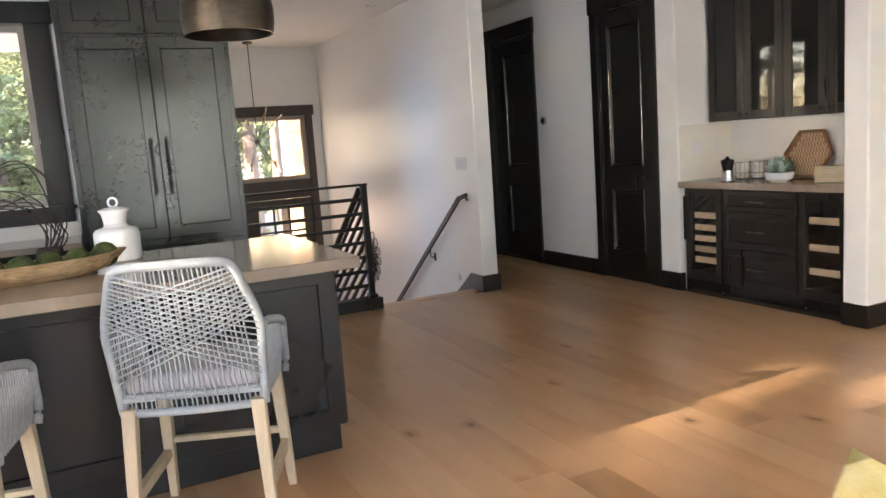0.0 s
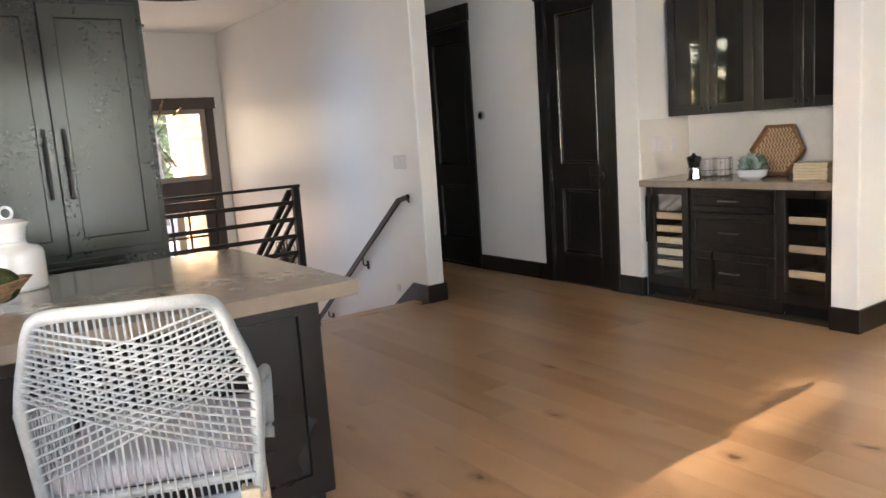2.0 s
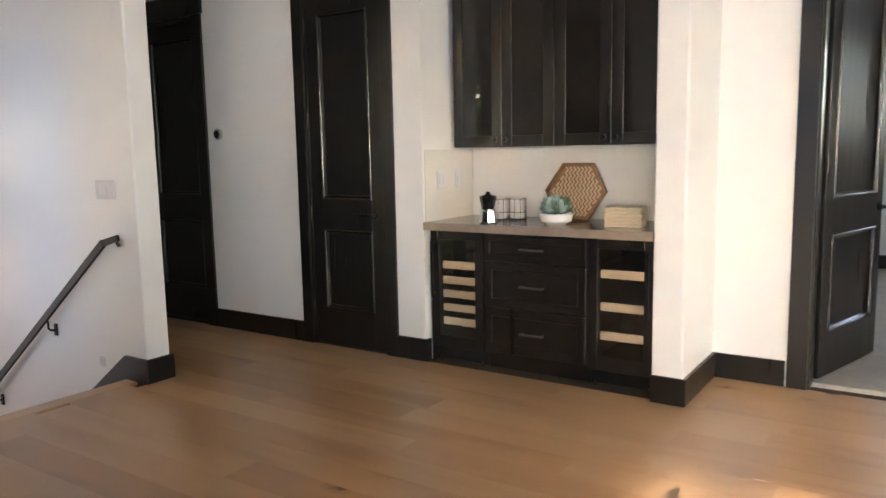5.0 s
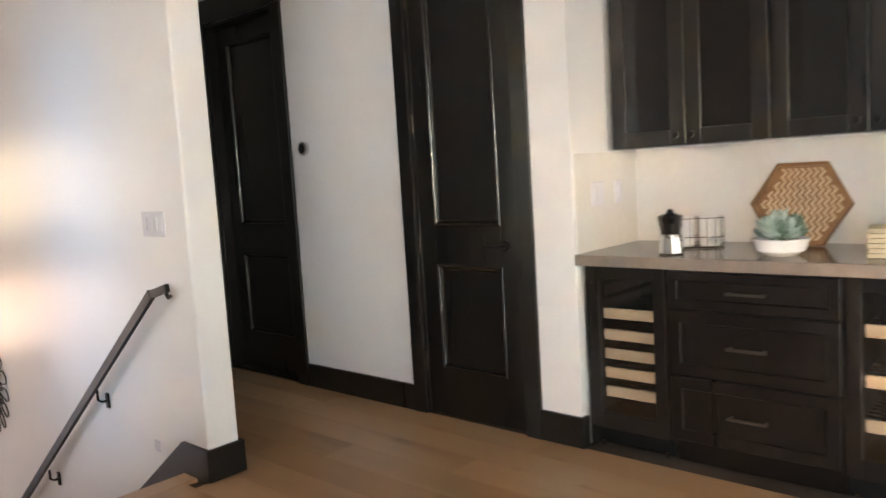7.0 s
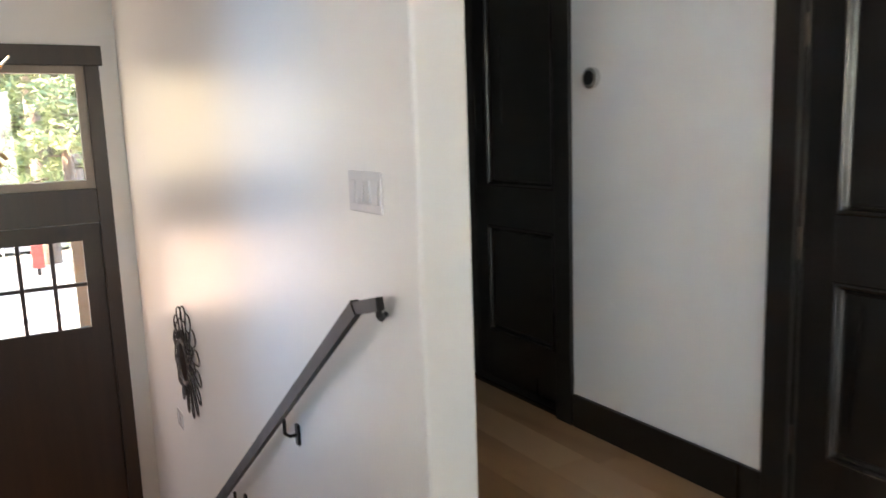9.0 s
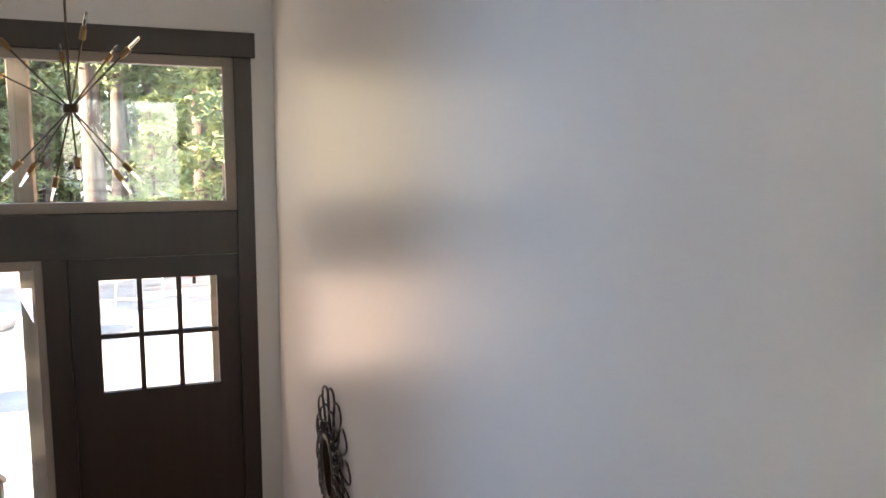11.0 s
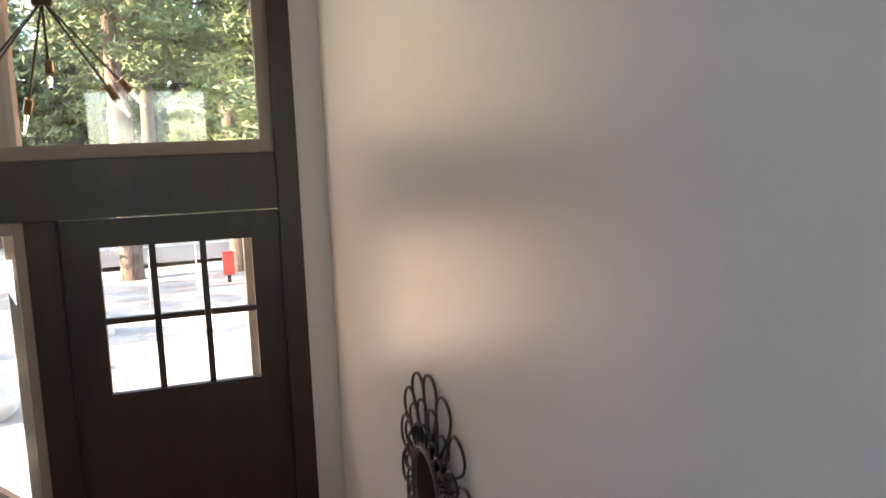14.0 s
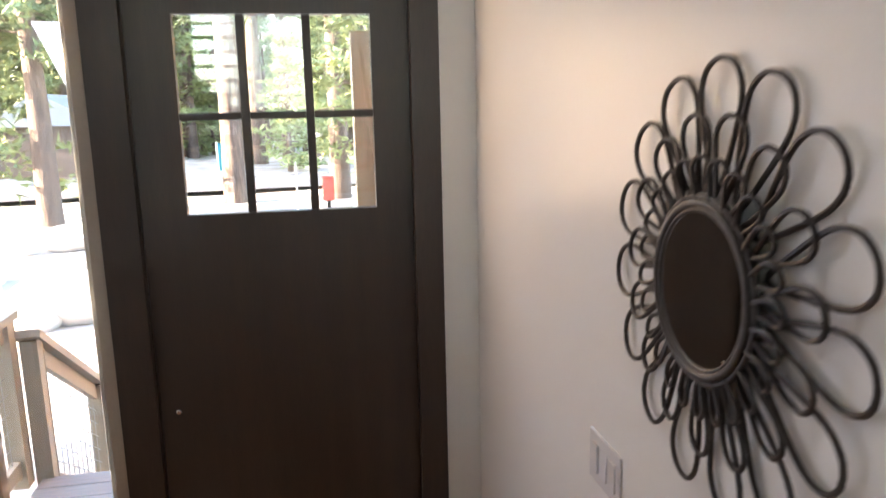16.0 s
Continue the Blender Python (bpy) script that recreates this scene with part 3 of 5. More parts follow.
def wine_fridge(y_mid, shelves, flip, label):
    o = thing("wine_fridge", label, "wine fridge", (NX, y_mid, 0), -90, group="wine fridges under the bar")
    w = 0.19
    part("cabinet_body", boxes(((-w, 0.46, 0.10), (w, 0.54, 0.868)), ((-w, 0.02, 0.10), (-w + 0.02, 0.46, 0.868)), ((w - 0.02, 0.02, 0.10), (w, 0.46, 0.868)), ((-w + 0.02, 0.02, 0.10), (w - 0.02, 0.46, 0.16)), ((-w + 0.02, 0.02, 0.84), (w - 0.02, 0.46, 0.868))), STEEL, o)
    part("toe_grille", boxes(((-w, 0.04, 0.012), (w, 0.07, 0.099)), bevel=0.002), STEEL, o)
    for s in (-1, 1):
        part("foot", tube(bmesh.new(), [(s * 0.16, 0.03, 0), (s * 0.16, 0.03, 0.03)], 0.009), CHROME, o)
    r = 0.055
    dr = part("door", boxes(((-w, -0.02, 0.105), (-w + r, 0.018, 0.865)), ((w - r, -0.02, 0.105), (w, 0.018, 0.865)), ((-w + r, -0.02, 0.105), (w - r, 0.018, 0.105 + r + 0.02)), ((-w + r, -0.02, 0.865 - r), (w - r, 0.018, 0.865)), bevel=0.002), CABINET, o)
    p = part("pane", boxes(((-w + r, -0.004, 0.105 + r + 0.02), (w - r, 0.0, 0.865 - r))), GLASS, dr)
    p.visible_shadow = False
    x = (w - 0.025) * flip
    pull(dr, x, 0.62, -0.02, 0.36, True, STEEL)
    for z in shelves:
        part("shelf_front", boxes(((-w + r + 0.004, 0.022, z - 0.024), (w - r - 0.004, 0.04, z + 0.024)), bevel=0.003), BEECH, o)
        part("shelf_rack", boxes(*[((-w + 0.03, 0.05 + 0.05 * k, z - 0.006), (w - 0.03, 0.058 + 0.05 * k, z)) for k in range(8)]), STEEL, o)
    return o


wine_fridge(4.925, (0.27, 0.36, 0.45, 0.54, 0.64), -1, "black glass-fronted wine fridge with five beech shelves")
wine_fridge(3.845, (0.30, 0.47, 0.66), 1, "black glass-fronted drinks fridge with three beech shelves")
drawers = thing("drawer_cabinet", "espresso three-drawer base cabinet between wine fridges", "cabinet", (NX, 4.385, 0), -90)
part("body", boxes(((-0.34, 0.0, 0.10), (0.34, 0.54, 0.868)), ((-0.34, 0.06, 0), (0.34, 0.54, 0.099))), CABINET, drawers)
for z0, z1 in ((0.70, 0.855), (0.41, 0.69), (0.12, 0.40)):
    d = part("drawer_front", shaker(-0.334, 0.334, z0, z1, 0.02, 0.05 if z1 - z0 > 0.2 else 0.038, 0.008, -0.0005), CABINET, drawers)
    pull(d, 0.0, (z0 + z1) / 2, -0.0205, 0.16)
worktop = thing("bar_worktop", "polished taupe quartz worktop on the bar cabinets", "worktop", (4.98, 4.38, 0.87))
part("slab", boxes(((-0.315, -0.735, 0), (0.312, 0.76, 0.05)), bevel=0.003), QUARTZ, worktop)
BACK = mat("glossy_cream_backsplash", (0.74, 0.71, 0.65), (0.70, 0.67, 0.61), 3, 0.12, bump=0.03, fine=30, var=0.05)
structure("backsplash", boxes(((5.292, 3.645, 0.921), (5.299, 5.137, 1.38))), BACK, "glossy cream slab backsplash over the bar", "backsplash")


def upper(y_mid, label):
    o = thing("glass_wall_cabinet", label, "wall cabinet", (5.02, y_mid, 1.39), -90, group="wall cabinets over the bar")
    w, h = 0.362, 1.22
    part("body", boxes(((-w, 0.255, 0), (w, 0.272, h)), ((-w, 0, 0), (-w + 0.018, 0.255, h)), ((w - 0.018, 0, 0), (w, 0.255, h)), ((-w + 0.018, 0, 0), (w - 0.018, 0.255, 0.02)), ((-w + 0.018, 0, h - 0.02), (w - 0.018, 0.255, h))), CABINET, o)
    for s in (-1, 1):
        a, b = sorted((s * 0.002, s * (w - 0.001)))
        r = 0.07
        dr = part("door", boxes(((a, -0.021, 0.0), (a + r, -0.001, h)), ((b - r, -0.021, 0), (b, -0.001, h)), ((a + r, -0.021, 0), (b - r, -0.001, r)), ((a + r, -0.021, h - r), (b - r, -0.001, h)), bevel=0.002), CABINET, o)
        part("pane", boxes(((a + r, -0.012, r), (b - r, -0.008, h - r))), SMOKE, dr)
        k = lathe(bmesh.new(), [(0, 0), (0.006, 0), (0.006, 0.012), (0.014, 0.016), (0.014, 0.024), (0, 0.026)], 16)
        bmesh.ops.rotate(k, verts=k.verts, matrix=Matrix.Rotation(radians(90), 3, "X"))
        bmesh.ops.translate(k, verts=k.verts, vec=(s * 0.036, -0.021, 0.045))
        part("knob", k, STEEL, dr, smooth=True)
    return o


SMOKE = mat("dark_cabinet_glass", (0.02, 0.018, 0.016), (0.018, 0.016, 0.014), 1, 0.03, bump=0, var=0.01)
SMOKE.node_tree.nodes["Principled BSDF"].inputs["Specular IOR Level"].default_value = 0.35
upper(4.745, "espresso wall cabinet with two dark glass doors")
upper(4.015, "espresso wall cabinet with two dark glass doors")
structure("cabinet_crown", boxes(((4.985, 3.65, 2.611), (5.295, 5.11, ZC - 0.002)), bevel=0.004), CABINET, "espresso filler over the wall cabinets", "trim")

structure("backsplash_side", boxes(((4.70, 5.139, 0.921), (5.291, 5.1445, 1.38))), BACK, "glossy cream slab backsplash at the bar's end", "backsplash")
structure("cabinet_filler", boxes(((NX - 0.01, 5.117, 0.0), (5.29, 5.1265, 0.868)), ((NX - 0.01, 3.641, 0.0), (5.29, 3.652, 0.868))), CABINET, "espresso filler strips at the ends of the bar", "trim")
# ---- kitchen ----
tall = thing("fridge_cabinet", "dark painted tall cabinet hiding the refrigerator", "tall cabinet", (0.71, 5.62, 0))
part("body", boxes(((-0.51, 0.0, 0.09), (0.51, 0.62, ZC - 0.01)), ((-0.51, 0.06, 0), (0.51, 0.62, 0.089))), TALL, tall)
for s in (-1, 1):
    a, b = sorted((s * 0.003, s * 0.478))
    d = part("door", shaker(a, b, 0.89, 2.175, 0.022, 0.075, 0.009, -0.0005), TALL, tall)
    pull(d, s * 0.048, 1.36, -0.0225, 0.36, True, STEEL)
    d = part("upper_door", shaker(a, b, 2.195, ZC - 0.06, 0.022, 0.075, 0.009, -0.0005), TALL, tall)
    k = lathe(bmesh.new(), [(0, 0), (0.006, 0), (0.006, 0.012), (0.015, 0.016), (0.015, 0.024), (0, 0.026)], 16)
    bmesh.ops.rotate(k, verts=k.verts, matrix=Matrix.Rotation(radians(90), 3, "X"))
    bmesh.ops.translate(k, verts=k.verts, vec=(s * 0.036, -0.0225, 2.225))
    part("knob", k, STEEL, d, smooth=True)
for z0, z1 in ((0.50, 0.855), (0.11, 0.49)):
    d = part("drawer_front", shaker(-0.478, 0.478, z0, z1, 0.022, 0.075, 0.009, -0.0005), TALL, tall)
    pull(d, 0, z1 - 0.035, -0.0225, 0.5, False, STEEL)
base = thing("kitchen_base_cabinet", "dark painted base cabinets under the window", "cabinet", (-1.5, 5.66, 0))
part("body", boxes(((-1.68, 0.0, 0.09), (1.69, 0.57, 0.878)), ((-1.68, 0.06, 0), (1.69, 0.57, 0.089))), TALL, base)
for k in range(5):
    part("door", shaker(-1.66 + 0.67 * k, -1.0 + 0.67 * k, 0.11, 0.865, 0.02, 0.07, 0.009, -0.0005), TALL, base)
ktop = thing("kitchen_worktop", "taupe quartz worktop along the window wall", "worktop", (-1.5, 5.94, 0.88))
part("slab", boxes(((-1.68, -0.30, 0), (1.69, 0.30, 0.04)), bevel=0.003), QUARTZ, ktop)
structure("kitchen_backsplash", boxes(((-3.2, 6.236, 0.921), (0.195, 6.249, 1.015))), BACK, "pale backsplash under the kitchen window", "backsplash")

isl = thing("kitchen_island", "charcoal painted island with sunk panels", "island", (-0.30, 4.02, 0))
part("body", boxes(((-1.7, -0.36, 0.13), (1.475, 0.56, 0.878))), ISLE, isl)
part("plinth", boxes(((-1.68, -0.345, 0), (1.462, 0.55, 0.129)), bevel=0.004), ISLE, isl)
for k in range(4):
    a, b = -1.69 + 0.795 * k, -0.90 + 0.795 * k
    part("front_panel", shaker(a, b, 0.131, 0.876, 0.022, 0.08, 0.012, -0.3605), ISLE, isl)
ep = shaker(-0.36, 0.56, 0.131, 0.876, 0.022, 0.08, 0.012, 0.0)
bmesh.ops.rotate(ep, verts=ep.verts, matrix=Matrix.Rotation(radians(90), 3, "Z"))
bmesh.ops.translate(ep, verts=ep.verts, vec=(1.4755, 0.0, 0))
part("end_panel", ep, ISLE, isl)
itop = thing("island_worktop", "polished taupe quartz island worktop", "worktop", (-0.30, 4.0, 0.88))
part("slab", boxes(((-1.78, -0.575, 0), (1.54, 0.62, 0.05)), bevel=0.004), QUARTZ, itop)

# ---- railing ----
rail = thing("stair_railing", "black steel railing with flat horizontal bars", "railing", (2.375, 6.44, 0))
part("newel", boxes(((-0.02, -0.025, 0.13), (0.03, 0.025, 1.065)), bevel=0.002), STEEL, rail)
part("newel_base", boxes(((-0.06, -0.08, 0.0), (0.075, 0.075, 0.10)), ((-0.03, -0.04, 0.10), (0.045, 0.04, 0.13)), bevel=0.004), DARK, rail)
part("kerb", boxes(((-1.07, -0.06, 0.0), (-0.061, 0.06, 0.10)), bevel=0.004), DARK, rail)
part("top_bar", boxes(((-1.07, -0.03, 1.065), (0.035, 0.03, 1.085)), bevel=0.002), STEEL, rail)
for k in range(7):
    z = 0.19 + 0.125 * k
    part("bar", boxes(((-1.07, -0.008, z), (-0.021, 0.008, z + 0.03)), bevel=0.001), STEEL, rail)
part("post", boxes(((-1.074, -0.024, 0.10), (-1.09, 0.024, 1.064)), bevel=0.002), STEEL, rail)
srail = thing("stair_guard", "black steel guard with sloping bars down the stairs", "railing", (2.375, YN, ZE))
sy = 7 * 0.26
for k in range(8):
    z = 0.19 + 0.125 * k - ZE
    if k == 7:
        z = 1.04 - ZE
    bmr = bar(bmesh.new(), (0, 0.0, z), (0, sy, z - sy * sl), 0.03 if k < 7 else 0.05, 0.016, 0.001)
    part("bar", bmr, STEEL, srail)
part("post", boxes(((-0.022, sy - 0.022, 0.0), (0.022, sy + 0.022, 1.02)), bevel=0.002), STEEL, srail)
part("stringer", bar(bmesh.new(), (0, 0.04, -0.16 - ZE), (0, sy, -0.16 - ZE - sy * sl), 0.30, 0.045), DARK, srail)

# handrail on the stair wall
hr = thing("wall_handrail", "black steel handrail on brackets along the stair wall", "handrail", (XS, 6.6, 0))
x0 = -0.056
rail_bm = bar(bmesh.new(), (x0, 0.006, 0.856), (x0, 2.55, 0.850 - 2.45 * 0.765), 0.022, 0.041, 0.002)
bar(rail_bm, (x0, 0.014, 0.852), (x0, -0.150, 0.893), 0.022, 0.038, 0.002)
tube(rail_bm, [(x0, -0.136, 0.880), (x0, -0.138, 0.858), (x0 + 0.014, -0.122, 0.846), (x0 + 0.034, -0.090, 0.842), (-0.002, -0.070, 0.842)], 0.009)
part("rail", rail_bm, STEEL, hr)
for yb in (0.72, 1.55, 2.35):
    zb = 0.862 - yb * 0.765
    part("bracket", bar(tube(bmesh.new(), [(x0, yb, zb - 0.02), (x0, yb, zb - 0.075), (x0 + 0.02, yb, zb - 0.09), (-0.002, yb, zb - 0.09)], 0.007), (-0.006, yb, zb - 0.13), (-0.006, yb, zb - 0.05), 0.012, 0.028), STEEL, hr)

# ---- bar stools ----
ROPE = mat("pale_grey_rope", (0.33, 0.35, 0.37), (0.25, 0.27, 0.285), 30, 0.8, bump=0.5, fine=240, depth=0.003)
CUSH = mat("lavender_grey_fabric", (0.50, 0.48, 0.52), (0.44, 0.42, 0.46), 12, 0.95, bump=0.5, fine=350)
PALE = mat("whitewashed_oak", (0.52, 0.43, 0.32), (0.41, 0.33, 0.23), 6, 0.6, bump=0.2, fine=40, stretch=(5, 5, 0.5))


def smooth_line(pts, n=6, closed=False):
    """Points along a rounded line through pts."""
    pts = [Vector(p) for p in pts]
    out, m = [], len(pts)
    for i in range(m if closed else m - 1):
        if closed:
            a, b, c, d = pts[i - 1], pts[i], pts[(i + 1) % m], pts[(i + 2) % m]
        else:
            a, b, c, d = pts[max(i - 1, 0)], pts[i], pts[i + 1], pts[min(i + 2, m - 1)]
        for k in range(n):
            t = k / n
            out.append(0.5 * ((2 * b) + (c - a) * t + (2 * a - 5 * b + 4 * c - d) * t * t + (3 * b - a - 3 * c + d) * t ** 3))
    if not closed:
        out.append(pts[-1])
    return out


def shell_y(x, z):
    """The stool's back: leans away from the seat and curves round the sitter."""
    return -0.215 - 0.20 * (z - 0.56) + 1.1 * x * x * (0.35 + (z - 0.5))


def half_width(z):
    if z < 0.80:
        return 0.250 + 0.014 * (z - 0.54) / 0.26
    if z < 0.98:
        return 0.264 - 0.050 * ((z - 0.80) / 0.18) ** 1.4
    return max(0.0, 0.214 - 0.06 * ((z - 0.98) / 0.07) ** 2)


def stool(at, rz):
    o = thing("bar_stool", "bar stool in woven pale grey rope with oak legs", "bar stool", at, rz, group="stools at the island")
    for sx in (-1, 1):
        for sy in (-1, 1):
            bm = bmesh.new()
            top = Vector((sx * 0.225, sy * 0.19, 0.53))
            bot = Vector((sx * 0.245, sy * 0.235, 0.0))
            d = bot - top
            secs = []
            for t, w in ((0, 0.024), (0.5, 0.021), (1, 0.016)):
                c = top + d * t
                secs.append([bm.verts.new(c + Vector((a * w, b * w, 0))) for a, b in ((-1, -1), (1, -1), (1, 1), (-1, 1))])
            for a, b in zip(secs, secs[1:]):
                for k in range(4):
                    bm.faces.new((a[k], a[(k + 1) % 4], b[(k + 1) % 4], b[k]))
            bm.faces.new(secs[0][::-1])
            bm.faces.new(secs[-1])
            bmesh.ops.bevel(bm, geom=list(bm.edges), offset=0.003, segments=1, affect="EDGES")
            part("leg", bm, PALE, o)
        part("stretcher", bar(bmesh.new(), (sx * 0.238, -0.20, 0.20), (sx * 0.238, 0.20, 0.20), 0.022, 0.034, 0.003), PALE, o)
    part("footrest", bar(bmesh.new(), (-0.225, 0.222, 0.25), (0.225, 0.222, 0.25), 0.034, 0.022, 0.003), PALE, o)
    # seat frame and cushion
    part("seat_frame", boxes(((-0.245, -0.205, 0.553), (0.245, -0.175, 0.572)), ((-0.245, 0.205, 0.515), (0.245, 0.235, 0.572)), ((-0.245, -0.174, 0.553), (-0.215, 0.204, 0.572)), ((0.215, -0.174, 0.553), (0.245, 0.204, 0.572)), bevel=0.006), ROPE, o)
    bm = boxes(((-0.235, -0.19, 0.573), (0.235, 0.225, 0.645)))
    bmesh.ops.bevel(bm, geom=list(bm.edges), offset=0.028, segments=3, affect="EDGES", profile=0.6)
    part("cushion", bm, CUSH, o, "lavender-grey fabric seat cushion", smooth=True)
    # back frame
    left = [(-half_width(z), z) for z in (0.510, 0.60, 0.70, 0.80, 0.88, 0.95, 0.995)]
    ring = left + [(-0.190, 1.030), (-0.150, 1.043), (-0.08, 1.046), (0, 1.047), (0.08, 1.046), (0.150, 1.043), (0.190, 1.030)] + [(-x, z) for x, z in left[::-1]]
    outline = smooth_line([(x, shell_y(x, z), z) for x, z in ring], 4)
    bf = part("back_frame", tube(bmesh.new(), outline, 0.0165, 10), ROPE, o, smooth=True)
    part("bottom_rail", tube(bmesh.new(), [(x / 10 * 0.250, shell_y(x / 10 * 0.250, 0.510), 0.510) for x in range(-10, 11)], 0.0155, 10), ROPE, o, smooth=True)
    part("seat_rail", tube(bmesh.new(), [(x / 10 * 0.250, shell_y(x / 10 * 0.250, 0.575) + 0.006, 0.575) for x in range(-10, 11)], 0.010, 8), ROPE, o, smooth=True)

    def top_z(x):
        x = abs(x)
        return 1.047 - 0.006 * (x / 0.165) ** 2 if x < 0.165 else 1.041 - (x - 0.165) * 0.7

    def cord(bm, p, q, n=7, lift=0.0, r=0.0033):
        pts = []
        for k in range(n + 1):
            t = k / n
            x, z = p[0] + (q[0] - p[0]) * t, p[1] + (q[1] - p[1]) * t
            pts.append((x, shell_y(x, z) + lift, z))
        tube(bm, pts, r, 5)
    bm = bmesh.new()
    for k in range(27):
        u = (k - 13) / 13
        xt, xb = u * 0.196, u * 0.236
        cord(bm, (xb, 0.512), (xt, top_z(xt)), 9, 0.004 if k % 2 else -0.004)
    tagged(part("back_weave", bm, ROPE, o), kind="stuff")
    bm = bmesh.new()
    for s in (-1, 1):
        for k in range(13):
            t = k / 12
            z0 = 1.020 - 0.170 * t
            z1 = 0.905 - 0.285 * t
            cord(bm, (-s * half_width(z0), z0), (s * half_width(z1), z1), 10, -0.009 - 0.0035 * s, 0.0033)
    tagged(part("cross_weave", bm, ROPE, o), kind="stuff")
    # arms
    for s in (-1, 1):
        ya = shell_y(0.28, 0.80)
        prof = [(ya, 0.80), (ya + 0.10, 0.790), (ya + 0.22, 0.765), (ya + 0.315, 0.742), (ya + 0.362, 0.712), (ya + 0.368, 0.66), (0.185, 0.575), (0.165, 0.512)]
        line = smooth_line([(s * (0.270 + 0.012 * math.sin(k / 7 * 3.1)), y, z) for k, (y, z) in enumerate(prof)], 4)
        arm = part("arm_frame", tube(bmesh.new(), line, 0.0165, 10), ROPE, o, smooth=True)
        bm = bmesh.new()
        for k in range(15):
            y = ya + 0.02 + k / 14 * 0.33
            zt = 0.80 - 0.065 * ((y - ya) / 0.35)
            yb = -0.20 + k / 14 * 0.36
            tube(bm, [(s * 0.275, y, zt), (s * 0.270, (y + yb) / 2, (zt + 0.515) / 2), (s * 0.252, yb, 0.515)], 0.0036, 5)
        tagged(part("arm_weave", bm, ROPE, arm), kind="stuff")
    return o


first = stool((0.548, 3.32, 0), -22)
copy_thing(first, pose(-0.325, 3.23, 0, 0, 0, -12))

# ---- on the island ----
CERAMIC = mat("white_glazed_ceramic", (0.80, 0.79, 0.78), (0.76, 0.75, 0.74), 5, 0.14, bump=0.02, var=0.05)
jar = thing("ceramic_canister", "white ceramic canister with a flared lid and ring", "canister", (0.345, 4.36, 0.931))
body = [(0, 0), (0.098, 0), (0.104, 0.006), (0.105, 0.125), (0.102, 0.140), (0.090, 0.153), (0.062, 0.160), (0.054, 0.166), (0.052, 0.174), (0, 0.174)]
part("body", lathe(bmesh.new(), body, 40), CERAMIC, jar, smooth=True)
bm = lathe(bmesh.new(), [(0, 0.175), (0.051, 0.175), (0.053, 0.195), (0.060, 0.225), (0.071, 0.241), (0.071, 0.244), (0.045, 0.252), (0.012, 0.258), (0, 0.258)], 40)
lid = part("lid", bm, CERAMIC, jar, smooth=True)
part("ring", tube(bmesh.new(), [(0.020 * math.cos(a), 0, 0.278 + 0.022 * math.sin(a)) for a in [2 * math.pi * k / 20 for k in range(20)]], 0.0055, 8, True), CERAMIC, lid, smooth=True)

BOWLWOOD = mat("rough_paulownia_wood", (0.55, 0.36, 0.19), (0.13, 0.065, 0.03), 5, 0.7, bump=0.5, fine=40, stretch=(0.6, 3, 3), depth=0.004)
bowl = thing("dough_bowl", "long carved wooden dough bowl on the island", "bowl", (0.02, 3.94, 0.931), 14)
bm = bmesh.new()
rings = []
for prof_r, z in ((0.0, 0.004), (0.55, 0.0), (0.82, 0.03), (1.0, 0.078), (0.95, 0.080), (0.78, 0.036), (0.5, 0.014), (0.0, 0.012)):
    ring = []
    for k in range(40):
        a = 2 * math.pi * k / 40
        ca, sa = math.cos(a), math.sin(a)
        rx, ry = 0.35 * abs(ca) ** 0.9 * (1 if ca >= 0 else -1), 0.105 * abs(sa) ** 0.8 * (1 if sa >= 0 else -1)
        wob = 1 + 0.02 * math.sin(3 * a + 1)
        ring.append(bm.verts.new((rx * prof_r * wob, ry * prof_r * wob, z + (0.014 * abs(ca) ** 3 if prof_r > 0.9 else 0))))
    rings.append(ring)
for a, b in zip(rings, rings[1:]):
    for k in range(40):
        bm.faces.new((a[k], a[(k + 1) % 40], b[(k + 1) % 40], b[k]))
bmesh.ops.remove_doubles(bm, verts=bm.verts, dist=1e-4)
part("bowl_body", bm, BOWLWOOD, bowl, smooth=True)
MOSS = mat("moss", (0.085, 0.105, 0.022), (0.035, 0.048, 0.010), 26, 0.95, bump=1.0, fine=130, depth=0.012)
bm = bmesh.new()
bmesh.ops.create_icosphere(bm, subdivisions=4, radius=0.055)
for v in bm.verts:
    v.co *= 1 + 0.05 * noise.noise(v.co * 60) + 0.035 * noise.noise(v.co * 150)
moss = tagged(part("moss_ball", bm, MOSS, None, smooth=True), "dark green moss ball lying in the wooden bowl", "moss ball", "moss balls in the bowl")
spots = [(0.262, 0.0, 0.072), (0.150, -0.012, 0.062), (0.042, 0.006, 0.060), (-0.068, -0.010, 0.060), (-0.178, 0.004, 0.064)]
for k, (x, y, z) in enumerate(spots):
    m = pose(0.02, 3.94, 0.931, 0, 0, 14) @ pose(x, y, z, 40 * k, 25 * k, 70 * k)
    if k == 0:
        moss.matrix_world = m
    else:
        copy_thing(moss, m)

